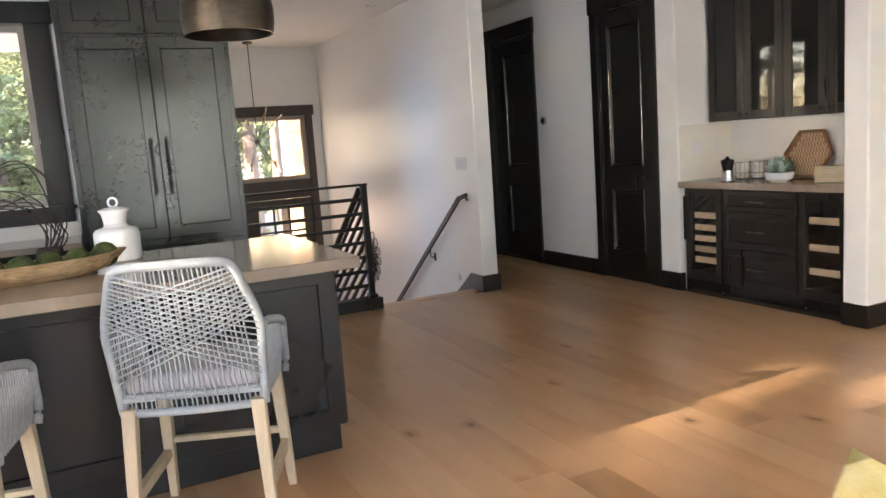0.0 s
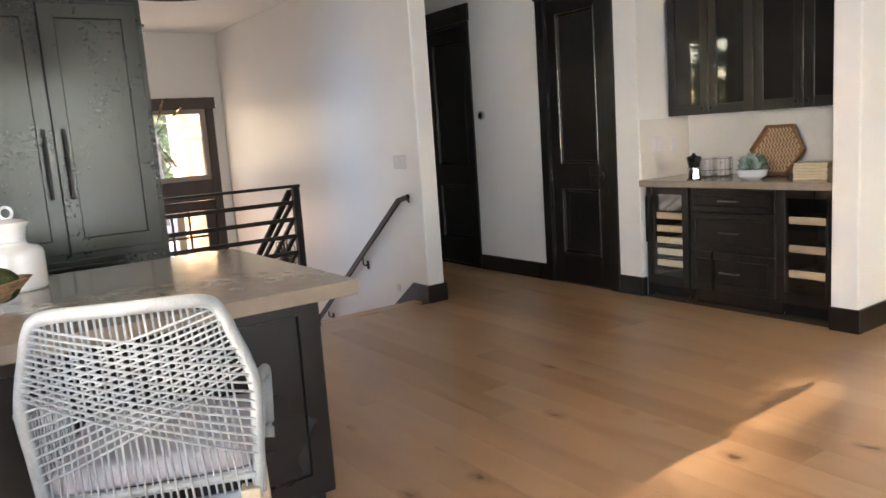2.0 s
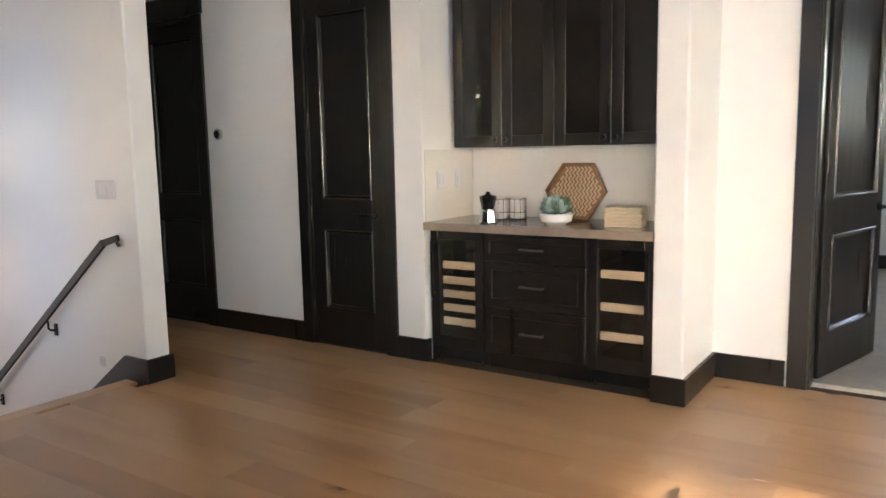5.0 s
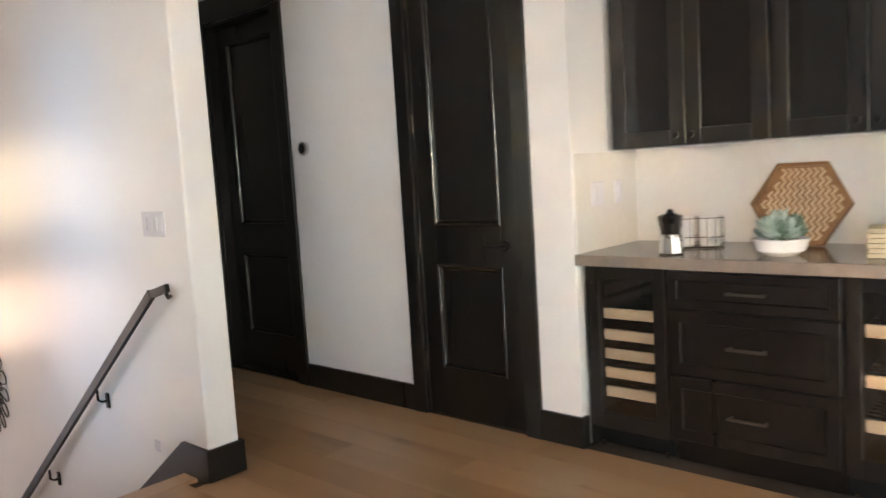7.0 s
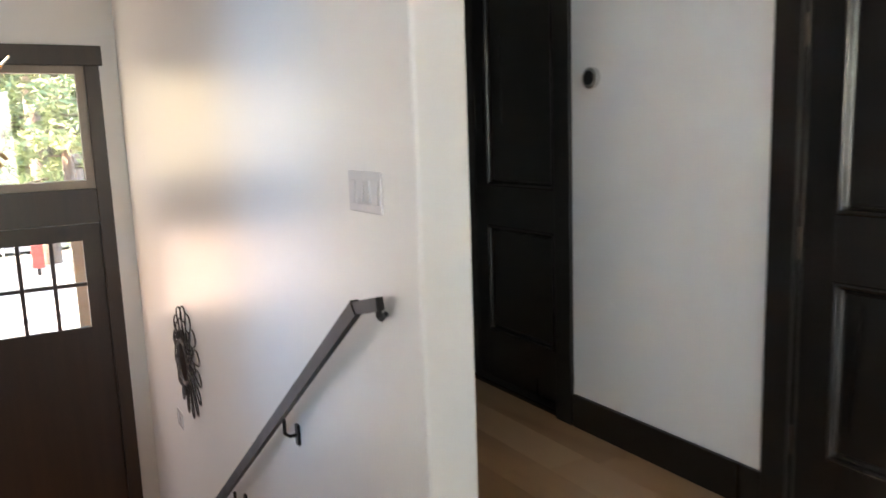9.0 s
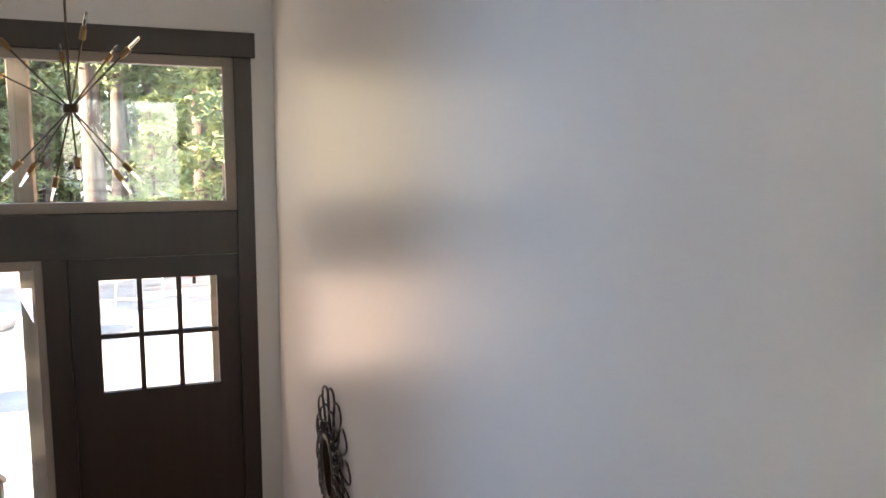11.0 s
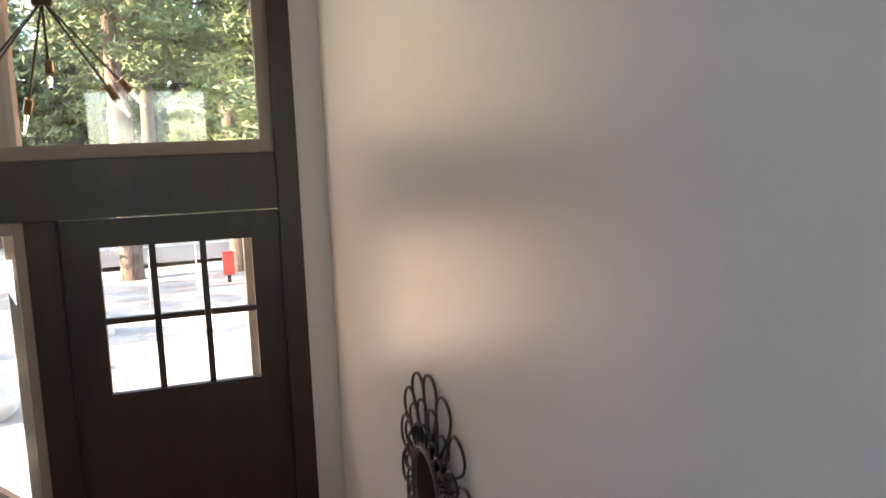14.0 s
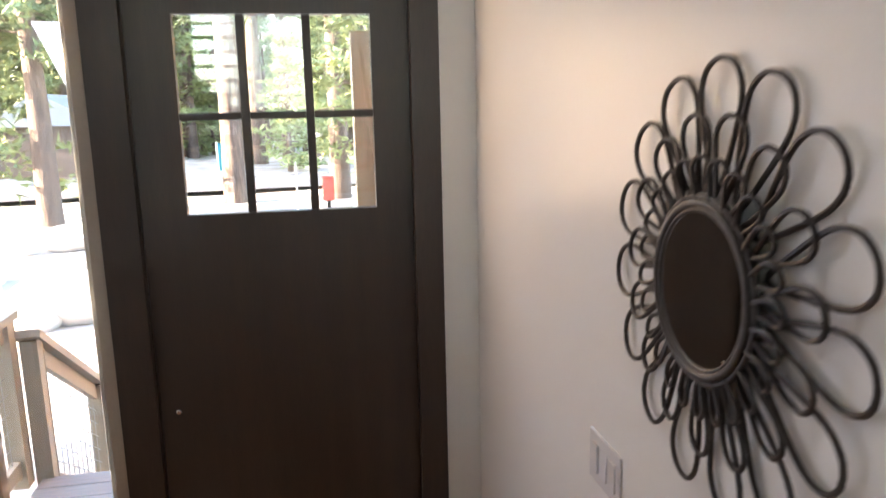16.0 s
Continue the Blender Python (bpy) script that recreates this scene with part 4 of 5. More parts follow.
TWIG = mat("dark_twig", (0.055, 0.038, 0.028), (0.025, 0.017, 0.012), 30, 0.8, bump=0.6, fine=150)
twigs = thing("twig_arrangement", "bundle of dark curled twigs in a clay pot", "twigs", (0.05, 4.40, 0.931))
part("pot", lathe(bmesh.new(), [(0, 0), (0.05, 0), (0.062, 0.05), (0.055, 0.09), (0.048, 0.09), (0.05, 0.05), (0, 0.02)], 24), TWIG, twigs, smooth=True)
rt = random.Random(8)
for k in range(13):
    h = rt.uniform(0.24, 0.50)
    reach = rt.uniform(0.16, 0.62)
    a = rt.uniform(2.5, 3.7)
    dx, dy = math.cos(a) * reach, math.sin(a) * reach * 0.6
    b = rt.uniform(-0.03, 0.09)
    pts = smooth_line([(rt.uniform(-0.03, 0.03), rt.uniform(-0.03, 0.03), 0.05), (b, 0, h * 0.55), (b + dx * 0.22, dy * 0.3, h * 0.93), (b + dx * 0.6, dy * 0.7, h * 1.0), (dx * 1.0, dy, h * 0.74), (dx * 1.12, dy, h * 0.5)], 5)
    part("twig", tube(bmesh.new(), pts, 0.0042, 5, r_end=0.0016), TWIG, twigs)
plates = thing("plate_stack", "stack of white glazed plates on the island", "plates", (-0.26, 3.66, 0.931))
for k in range(4):
    part("plate", lathe(bmesh.new(), [(0, 0.012 * k), (0.07, 0.012 * k), (0.115, 0.012 * k + 0.014), (0.113, 0.012 * k + 0.017), (0.068, 0.012 * k + 0.004), (0, 0.012 * k + 0.004)], 36), CERAMIC, plates, smooth=True)

# ---- lamps ----
BRONZE = mat("hammered_dark_bronze", (0.10, 0.080, 0.058), (0.055, 0.043, 0.032), 14, 0.34, metal=0.85, bump=0.5, fine=70, stretch=(1, 1, 5), depth=0.004)
INNER = mat("black_shade_lining", (0.03, 0.026, 0.022), rough=0.6)
pend = thing("pendant_lamp", "hammered dark bronze dome pendant over the island, unlit", "pendant lamp", (0.90, 3.95, 1.925))
sh = lathe(bmesh.new(), [(0.196, 0.0), (0.204, 0.05), (0.205, 0.11), (0.198, 0.15), (0.17, 0.19), (0.10, 0.215), (0.03, 0.222), (0.03, 0.216), (0.10, 0.208), (0.165, 0.183), (0.192, 0.148), (0.199, 0.11), (0.198, 0.05), (0.190, 0.0), (0.196, 0.0)], 48)
part("shade", sh, BRONZE, pend, smooth=True)
part("cap", lathe(bmesh.new(), [(0, 0.216), (0.035, 0.216), (0.03, 0.27), (0.012, 0.29), (0, 0.29)], 20), BRONZE, pend, smooth=True)
part("cord", tube(bmesh.new(), [(0, 0, 0.285), (0, 0, ZC - 1.925 - 0.02)], 0.004), INNER, pend)
part("canopy", lathe(bmesh.new(), [(0, ZC - 1.925), (0.06, ZC - 1.925), (0.055, ZC - 1.92), (0, ZC - 1.925)], 24), BRONZE, pend, smooth=True)
OPAL = mat("opal_bulb", (0.85, 0.83, 0.78), rough=0.3, bump=0)
part("bulb", lathe(bmesh.new(), [(0, 0.07), (0.025, 0.08), (0.03, 0.11), (0.015, 0.16), (0.013, 0.21), (0, 0.21)], 20), OPAL, pend, smooth=True)

BRASS = mat("aged_brass", (0.36, 0.24, 0.11), (0.26, 0.17, 0.08), 12, 0.35, metal=0.9, bump=0.05)
ROD = mat("dark_brass_rod", (0.10, 0.078, 0.052), (0.07, 0.055, 0.04), 10, 0.4, metal=0.8, bump=0)
BULB = glass("clear_bulb_glass")
ch = thing("chandelier", "brass starburst chandelier with bare tube bulbs, unlit", "chandelier", (2.39, 10.30, 1.555))
part("hub", lathe(bmesh.new(), [(0, -0.02), (0.032, -0.02), (0.036, -0.008), (0.036, 0.012), (0.03, 0.022), (0, 0.022)], 24), ROD, ch, smooth=True)
part("stem", tube(bmesh.new(), [(0, 0, 0.02), (0, 0, ZC - 1.555 - 0.02)], 0.006), ROD, ch)
part("canopy", lathe(bmesh.new(), [(0, ZC - 1.555), (0.065, ZC - 1.555), (0.06, ZC - 1.58), (0, ZC - 1.582)], 24), ROD, ch, smooth=True)
dirs = [(0.66, -0.25, 0.68), (-0.66, 0.20, -0.70), (0.60, 0.30, -0.72), (-0.62, -0.28, 0.70), (0.42, 0.55, 0.70), (-0.40, -0.52, -0.74), (0.10, -0.62, -0.60), (-0.12, 0.60, 0.62), (0.22, -0.42, 0.85), (0.50, -0.12, -0.80), (-0.80, 0.30, 0.42), (-0.25, 0.28, -0.90)]
for d in dirs:
    d = Vector(d).normalized()
    s0, L = 0.0, 0.36
    arm = part("arm", tube(bmesh.new(), [d * 0.02, d * L], 0.0045, 6), ROD, ch)
    part("socket", tube(bmesh.new(), [d * (L - 0.005), d * (L + 0.012), d * (L + 0.045), d * (L + 0.052)], 0.0145, 12), BRASS, arm)
    part("bulb", tube(bmesh.new(), [d * (L + 0.052), d * (L + 0.06), d * (L + 0.11), d * (L + 0.128)], 0.011, 10, r_end=0.006), BULB, arm)

# ---- on the walls ----
WHITEP = mat("white_switch_plastic", (0.72, 0.71, 0.72), (0.70, 0.69, 0.70), 4, 0.16, bump=0, var=0.03)


def switch_plate(at, rz, gangs, label, w=None):
    o = thing("switch_plate", label, "switch", at, rz)
    w = w or 0.046 * gangs + 0.025
    part("plate", boxes(((-w / 2, -0.006, -0.058), (w / 2, 0, 0.058)), bevel=0.003), WHITEP, o)
    for k in range(gangs):
        x = (k - (gangs - 1) / 2) * 0.046
        bm = bmesh.new()
        add_box(bm, (x - 0.0165, -0.010, -0.033), (x + 0.0165, -0.0055, 0.033), 0.0015)
        for v in bm.verts:
            if v.co.z > 0.02 and v.co.y < -0.008:
                v.co.y += 0.0035 if k % 2 else -0.001
        part("rocker", bm, WHITEP, o)
    return o


switch_plate((XS, 6.622, 1.175), -90, 4, "white four-gang switch plate on the stair wall")
switch_plate((XS, 9.62, -0.462), -90, 3, "white three-gang switch plate beside the entry door")
switch_plate((4.89, 5.1385, 1.185), 0, 2, "white double outlet plate inside the bar nook")
switch_plate((5.09, 5.1385, 1.185), 0, 1, "white switch plate inside the bar nook")
th = thing("thermostat", "round thermostat with a dark face and steel ring", "thermostat", (XH, 7.06, 1.53), -90)
for nm, pr, m in (("ring", [(0, 0), (0.042, 0), (0.042, 0.022), (0.036, 0.027), (0.030, 0.027), (0.030, 0.02), (0, 0.02)], CHROME), ("face", [(0, 0.021), (0.029, 0.021), (0.029, 0.026), (0, 0.028)], DARKGLASS)):
    bm = lathe(bmesh.new(), pr, 32)
    bmesh.ops.rotate(bm, verts=bm.verts, matrix=Matrix.Rotation(radians(90), 3, "X"))
    part(nm, bm, m, th, smooth=True)
sl_lamp = thing("step_light", "small white step light low on the stair wall", "step light", (XS, 6.80, 0.075), -90)
part("plate", boxes(((-0.03, -0.006, -0.03), (0.03, 0, 0.03)), bevel=0.004), WHITEP, sl_lamp)
part("hood", boxes(((-0.018, -0.012, -0.004), (0.018, -0.0062, 0.012)), bevel=0.002), WHITEP, sl_lamp)
dl = thing("recessed_light", "white recessed ceiling light over the stairs, unlit", "ceiling light", (3.15, 7.85, ZC))
part("trim_ring", lathe(bmesh.new(), [(0.04, 0.0), (0.06, 0.0), (0.058, -0.006), (0.042, -0.006), (0.04, 0.0)], 32), WHITEP, dl, smooth=True)
part("lens", lathe(bmesh.new(), [(0, -0.001), (0.0405, -0.001), (0.0405, -0.004), (0, -0.004)], 24), OPAL, dl)

# sunburst mirror of wire loops
mir = thing("loop_mirror", "round wall mirror in a frame of dark wire loops", "mirror", (XS, 9.215, 0.030), -90)
RATTAN = mat("dark_brown_rattan", (0.036, 0.025, 0.020), (0.018, 0.013, 0.011), 40, 0.42, bump=0.3, fine=160)


def petals(n, r0, r1, w, phase, lift, rad):
    for k in range(n):
        a = 2 * math.pi * (k + phase) / n
        ca, sa = math.cos(a), math.sin(a)
        pts = []
        for u, v in ((0, 0.0), (0.35, 0.62), (0.72, 1.0), (0.93, 0.72), (1.0, 0.0), (0.93, -0.72), (0.72, -1.0), (0.35, -0.62)):
            r = r0 + (r1 - r0) * u
            s = v * w / 2
            pts.append((r * ca - s * sa, -lift - 0.004 * v, r * sa + s * ca))
        part("loop", tube(bmesh.new(), smooth_line(pts, 4, True), rad, 7, True), RATTAN, mir, smooth=True)


petals(15, 0.140, 0.340, 0.094, 0.75, 0.012, 0.0045)
petals(15, 0.132, 0.264, 0.064, 0.25, 0.022, 0.0042)
petals(24, 0.125, 0.200, 0.036, 0.25, 0.032, 0.0038)
for r, rr, y in ((0.131, 0.0075, 0.034), (0.142, 0.005, 0.031), (0.122, 0.004, 0.034)):
    part("rim", tube(bmesh.new(), [(r * math.cos(a), -y, r * math.sin(a)) for a in [2 * math.pi * k / 56 for k in range(56)]], rr, 10, True), RATTAN, mir, smooth=True)
MIRROR = mat("mirror_silver", (0.80, 0.81, 0.80), (0.80, 0.81, 0.80), 1, 0.02, metal=1.0, bump=0, var=0.0)
bm = lathe(bmesh.new(), [(0, 0.0), (0.126, 0.0), (0.126, 0.006), (0, 0.006)], 56)
bmesh.ops.rotate(bm, verts=bm.verts, matrix=Matrix.Rotation(radians(90), 3, "X"))
bmesh.ops.translate(bm, verts=bm.verts, vec=(0, -0.028, 0))
part("mirror_glass", bm, MIRROR, mir)

# ---- on the bar ----
BLACKP = mat("black_moka_enamel", (0.02, 0.019, 0.02), rough=0.25, bump=0)
moka = thing("moka_pot", "small moka pot, black over polished steel", "coffee pot", (4.80, 4.735, 0.921), 30)
moka.scale = (1.42, 1.42, 1.28)
part("boiler", lathe(bmesh.new(), [(0, 0), (0.036, 0), (0.038, 0.004), (0.032, 0.055), (0, 0.055)], 8), CHROME, moka)
part("band", lathe(bmesh.new(), [(0, 0.055), (0.034, 0.055), (0.034, 0.067), (0, 0.067)], 24), CHROME, moka, smooth=True)
up = lathe(bmesh.new(), [(0, 0.067), (0.027, 0.067), (0.038, 0.125), (0.034, 0.13), (0.012, 0.138), (0.008, 0.15), (0, 0.152)], 8)
part("jug", up, BLACKP, moka)
part("spout", bar(bmesh.new(), (-0.03, 0, 0.105), (-0.052, 0, 0.126), 0.018, 0.012, 0.003), BLACKP, moka)
part("handle", tube(bmesh.new(), smooth_line([(0.034, 0, 0.12), (0.065, 0, 0.122), (0.07, 0, 0.09), (0.062, 0, 0.055)], 4), 0.006, 6), BLACKP, moka)
WIRE = mat("dark_wire", (0.05, 0.035, 0.028), rough=0.45, metal=0.7, bump=0)
MUG = mat("cream_glazed_mug", (0.78, 0.76, 0.72), (0.72, 0.69, 0.64), 9, 0.2, bump=0.02)
mugs = []
for x, y in ((5.012, 4.770), (5.062, 4.668)):
    m = thing("mug", "cream glazed mug standing in a wire caddy", "mug", (x, y, 0.930), 200, group="mugs in the caddy")
    part("cup", lathe(bmesh.new(), [(0, 0.0), (0.040, 0.0), (0.045, 0.006), (0.047, 0.134), (0.044, 0.134), (0.042, 0.01), (0, 0.008)], 32), MUG, m, smooth=True)
    part("handle", tube(bmesh.new(), smooth_line([(0.044, 0, 0.095), (0.073, 0, 0.09), (0.075, 0, 0.045), (0.044, 0, 0.03)], 5), 0.005, 7), MUG, m, smooth=True)
cad = thing("wire_caddy", "dark wire caddy round two mugs on the bar", "caddy", (5.04, 4.715, 0.921), -63.5)
bm = bmesh.new()
for z in (0.003, 0.05, 0.135):
    tube(bm, [(-0.108, -0.050, z), (0.108, -0.050, z), (0.108, 0.050, z), (-0.108, 0.050, z)], 0.0018, 5, True)
part("hoops", bm, WIRE, cad)
bm = bmesh.new()
for k in range(7):
    x = -0.108 + 0.036 * k
    for y in (-0.050, 0.050):
        tube(bm, [(x, y, 0.003), (x, y, 0.135)], 0.0013, 5)
    tube(bm, [(x, -0.050, 0.003), (x, 0.050, 0.003)], 0.0013, 5)
part("uprights", bm, WIRE, cad)
pot = thing("succulent_bowl", "grey-green succulents in a low white bowl", "potted plant", (4.85, 4.295, 0.921))
pot.scale = (1.18, 1.18, 1.3)
part("bowl", lathe(bmesh.new(), [(0, 0), (0.05, 0), (0.078, 0.016), (0.090, 0.05), (0.086, 0.053), (0.074, 0.03), (0.05, 0.03), (0, 0.03)], 40), CERAMIC, pot, smooth=True)
SOIL = mat("potting_soil", (0.05, 0.035, 0.025), rough=1.0, bump=0.8, fine=120)
part("soil", lathe(bmesh.new(), [(0, 0.036), (0.05, 0.04), (0.079, 0.038), (0.079, 0.032), (0, 0.031)], 32), SOIL, pot)
SUCC = mat("succulent_leaf", (0.20, 0.29, 0.22), (0.09, 0.16, 0.10), 30, 0.5, bump=0.1)
SUCC2 = mat("pale_succulent_leaf", (0.38, 0.46, 0.43), (0.22, 0.31, 0.27), 30, 0.5, bump=0.1)
rs = random.Random(3)
for k, (px, py, ps) in enumerate(((0.0, 0.0, 1.15), (0.045, 0.02, 0.9), (-0.045, 0.015, 0.95), (0.01, -0.045, 0.9), (-0.03, -0.04, 0.75), (0.05, -0.03, 0.8), (0.0, 0.05, 0.85), (-0.055, -0.02, 0.6))):
    bm = bmesh.new()
    for layer, (n, lean, ln) in enumerate(((9, 1.0, 0.062), (8, 0.7, 0.066), (7, 0.4, 0.064), (5, 0.15, 0.055))):
        for i in range(n):
            a = 2 * math.pi * (i + 0.5 * layer) / n + rs.uniform(-0.15, 0.15)
            l = ln * ps * rs.uniform(0.85, 1.15)
            le = lean + rs.uniform(-0.12, 0.12)
            d = Vector((math.sin(le) * math.cos(a), math.sin(le) * math.sin(a), math.cos(le)))
            sd = Vector((-math.sin(a), math.cos(a), 0))
            nm = d.cross(sd)
            b0 = Vector((px, py, 0.050 + 0.010 * layer))
            w = l * 0.22
            lo = [bm.verts.new(b0), bm.verts.new(b0 + d * l * 0.6 + sd * w - nm * 0.002), bm.verts.new(b0 + d * l), bm.verts.new(b0 + d * l * 0.6 - sd * w - nm * 0.002)]
            mid = bm.verts.new(b0 + d * l * 0.55 + nm * l * 0.10)
            mid2 = bm.verts.new(b0 + d * l * 0.55 - nm * l * 0.10)
            for q in range(4):
                bm.faces.new((lo[q], lo[(q + 1) % 4], mid))
                bm.faces.new((lo[(q + 1) % 4], lo[q], mid2))
    part("rosette", bm, SUCC if k % 2 else SUCC2, pot, smooth=True)

HEXRIM = mat("brown_wood_rim", (0.30, 0.155, 0.065), (0.20, 0.10, 0.04), 12, 0.5, bump=0.1)
HEXTAN = mat("tan_bone_inlay", (0.60, 0.46, 0.30), (0.50, 0.37, 0.23), 20, 0.55, bump=0.2)
hexa = thing("hexagonal_tray", "hexagonal wooden tray with a zigzag inlay, leaning", "tray", (5.165, 4.32, 0.924), -90)
lean = Matrix.Rotation(radians(-15), 4, "X")
R = 0.208


def hex_pts(r):
    return [Vector((r * math.cos(math.pi / 3 * k), 0, r * math.sin(math.pi / 3 * k) + R * math.sqrt(3) / 2)) for k in range(6)]


bm = bmesh.new()
o1, i1 = hex_pts(R), hex_pts(R - 0.016)
rows4 = [[bm.verts.new(lean @ (p + Vector((0, dy, 0)))) for p in ps] for ps, dy in ((o1, 0.0), (o1, -0.032), (i1, -0.032), (i1, -0.010))]
for a, b in zip(rows4, rows4[1:]):
    for k in range(6):
        bm.faces.new((a[k], a[(k + 1) % 6], b[(k + 1) % 6], b[k]))
bm.faces.new(rows4[0][::-1])
bm.faces.new(rows4[3])
part("rim", bm, HEXRIM, hexa)
bm = bmesh.new()
zc = R * math.sqrt(3) / 2
step, amp, per = 0.026, 0.014, 0.040


def inside(x, z, r=R - 0.020):
    x, z = abs(x), abs(z - zc)
    return z < r * 0.866 and x * 0.866 + z * 0.5 < r * 0.866


for i in range(-10, 11):
    for j in range(-12, 12):
        z0 = zc + j * per / 2
        z1 = z0 + per / 2
        xa = i * step + (amp if j % 2 else -amp) * 0.6
        xb = i * step + (-amp if j % 2 else amp) * 0.6
        q = [(xa - 0.0065, z0), (xa + 0.0065, z0), (xb + 0.0065, z1), (xb - 0.0065, z1)]
        if all(inside(x, z) for x, z in q):
            f = [bm.verts.new(lean @ Vector((x, -0.0125, z))) for x, z in q]
            g = [bm.verts.new(lean @ Vector((x, -0.0098, z))) for x, z in q]
            bm.faces.new(f)
            for k in range(4):
                bm.faces.new((f[k], f[(k + 1) % 4], g[(k + 1) % 4], g[k]))
tagged(part("zigzag_inlay", bm, HEXTAN, hexa), kind="stuff")
PLY = mat("pale_bamboo_slats", (0.62, 0.54, 0.38), (0.50, 0.42, 0.28), 9, 0.6, bump=0.15, stretch=(0.5, 4, 4))
stack = thing("board_stack", "stack of pale wooden serving boards on the bar", "boards", (4.93, 3.895, 0.921), -80)
for k in range(6):
    dx = (0.0, 0.003, -0.002, 0.002, -0.003, 0.001)[k]
    part("board", boxes(((-0.105 + dx, -0.09, 0.0185 * k), (0.105 + dx, 0.09, 0.0185 * k + 0.017)), bevel=0.002), PLY, stack)

# ---- armchair corner with a yellow cushion ----
SOFA = mat("oatmeal_upholstery", (0.48, 0.44, 0.38), (0.42, 0.38, 0.33), 10, 0.95, bump=0.5, fine=300)
sofa = thing("armchair", "low oatmeal upholstered armchair", "armchair", (1.18, 0.81, 0), -54)
for nm, a, b in (("base", (-0.42, -0.40, 0.10), (0.42, 0.40, 0.21)), ("seat_cushion", (-0.40, -0.38, 0.211), (0.26, 0.38, 0.341)), ("backrest", (0.27, -0.38, 0.211), (0.42, 0.38, 0.62))):
    bm = boxes((a, b))
    bmesh.ops.bevel(bm, geom=list(bm.edges), offset=0.04, segments=3, affect="EDGES")
    part(nm, bm, SOFA, sofa, smooth=True)
for sx in (-1, 1):
    for sy in (-1, 1):
        part("foot", boxes(((sx * 0.36 - 0.02, sy * 0.34 - 0.02, 0), (sx * 0.36 + 0.02, sy * 0.34 + 0.02, 0.10))), DARK, sofa)
YEL = mat("yellow_patterned_linen", (0.36, 0.29, 0.06), (0.42, 0.38, 0.22), 22, 0.95, bump=0.4, fine=200)
bm = bmesh.new()
n = 14
grid = {}
for side in (-1, 1):
    for i in range(n + 1):
        for j in range(n + 1):
            u, v = i / n * 2 - 1, j / n * 2 - 1
            puff = 0.065 * max(0.0, (1 - u ** 4) * (1 - v ** 4)) ** 0.6
            grid[side, i, j] = bm.verts.new((u * 0.21 * (1 - 0.05 * (1 - v * v)), side * puff, 0.21 + v * 0.21 * (1 - 0.05 * (1 - u * u))))
    for i in range(n):
        for j in range(n):
            bm.faces.new((grid[side, i, j], grid[side, i + 1, j], grid[side, i + 1, j + 1], grid[side, i, j + 1]))
bmesh.ops.remove_doubles(bm, verts=bm.verts, dist=1e-5)
cush = tagged(part("throw_pillow", bm, YEL, None, smooth=True), "yellow and white patterned throw pillow on an armchair", "pillow")
cush.matrix_world = pose(1.176, 1.089, 0.416, -8, 22, -54)

# ---- outside ----
GZ = -2.6
GROUND = mat("dusty_forest_floor", (0.56, 0.49, 0.42), (0.27, 0.21, 0.16), 0.9, 0.95, bump=0.6, fine=14, depth=0.05)
bm = bmesh.new()
gn = 64
gv = {}
for i in range(gn + 1):
    for j in range(gn + 1):
        u, v = (i / gn * 2 - 1), (j / gn * 2 - 1)
        x, y = 600 * u * abs(u) ** 1.6, 11 + 600 * v * abs(v) ** 1.6
        far = max(0.0, math.hypot(x, y - 8) - 14)
        gv[i, j] = bm.verts.new((x, y, GZ + 0.22 * noise.noise(Vector((x * 0.12, y * 0.12, 0))) * min(1, far / 6)))
for i in range(gn):
    for j in range(gn):
        bm.faces.new((gv[i, j], gv[i + 1, j], gv[i + 1, j + 1], gv[i, j + 1]))
structure("ground", bm, GROUND, "dusty sunlit forest floor round the house", "ground")
ASPH = mat("worn_asphalt", (0.075, 0.075, 0.08), (0.05, 0.05, 0.055), 2, 0.9, bump=0.4, fine=50)
bm = bmesh.new()
edge = []
for k in range(41):
    x = -60 + 3 * k
    y = 37 + 3.0 * math.sin(x * 0.035 + 0.4)
    edge.append((bm.verts.new((x, y - 2.8, GZ + 0.16)), bm.verts.new((x, y + 2.8, GZ + 0.16))))
for a, b in zip(edge, edge[1:]):
    bm.faces.new((a[0], b[0], b[1], a[1]))
structure("road", bm, ASPH, "narrow grey asphalt forest road", "road")
# shell of the house under the floors
structure("foundation", boxes(((-3.35, -4.0, GZ - 0.3), (1.15, 6.40, -0.281)), ((3.60, 9.35, GZ - 0.3), (3.75, YD + 0.15, ZC)), ((3.60, -4.0, GZ - 0.3), (10.25, 9.35, -0.285)), ((1.15, 6.55, GZ - 0.3), (3.59, YD + 0.15, ZE - 0.501))), SUB, "concrete foundation of the house", "foundation")

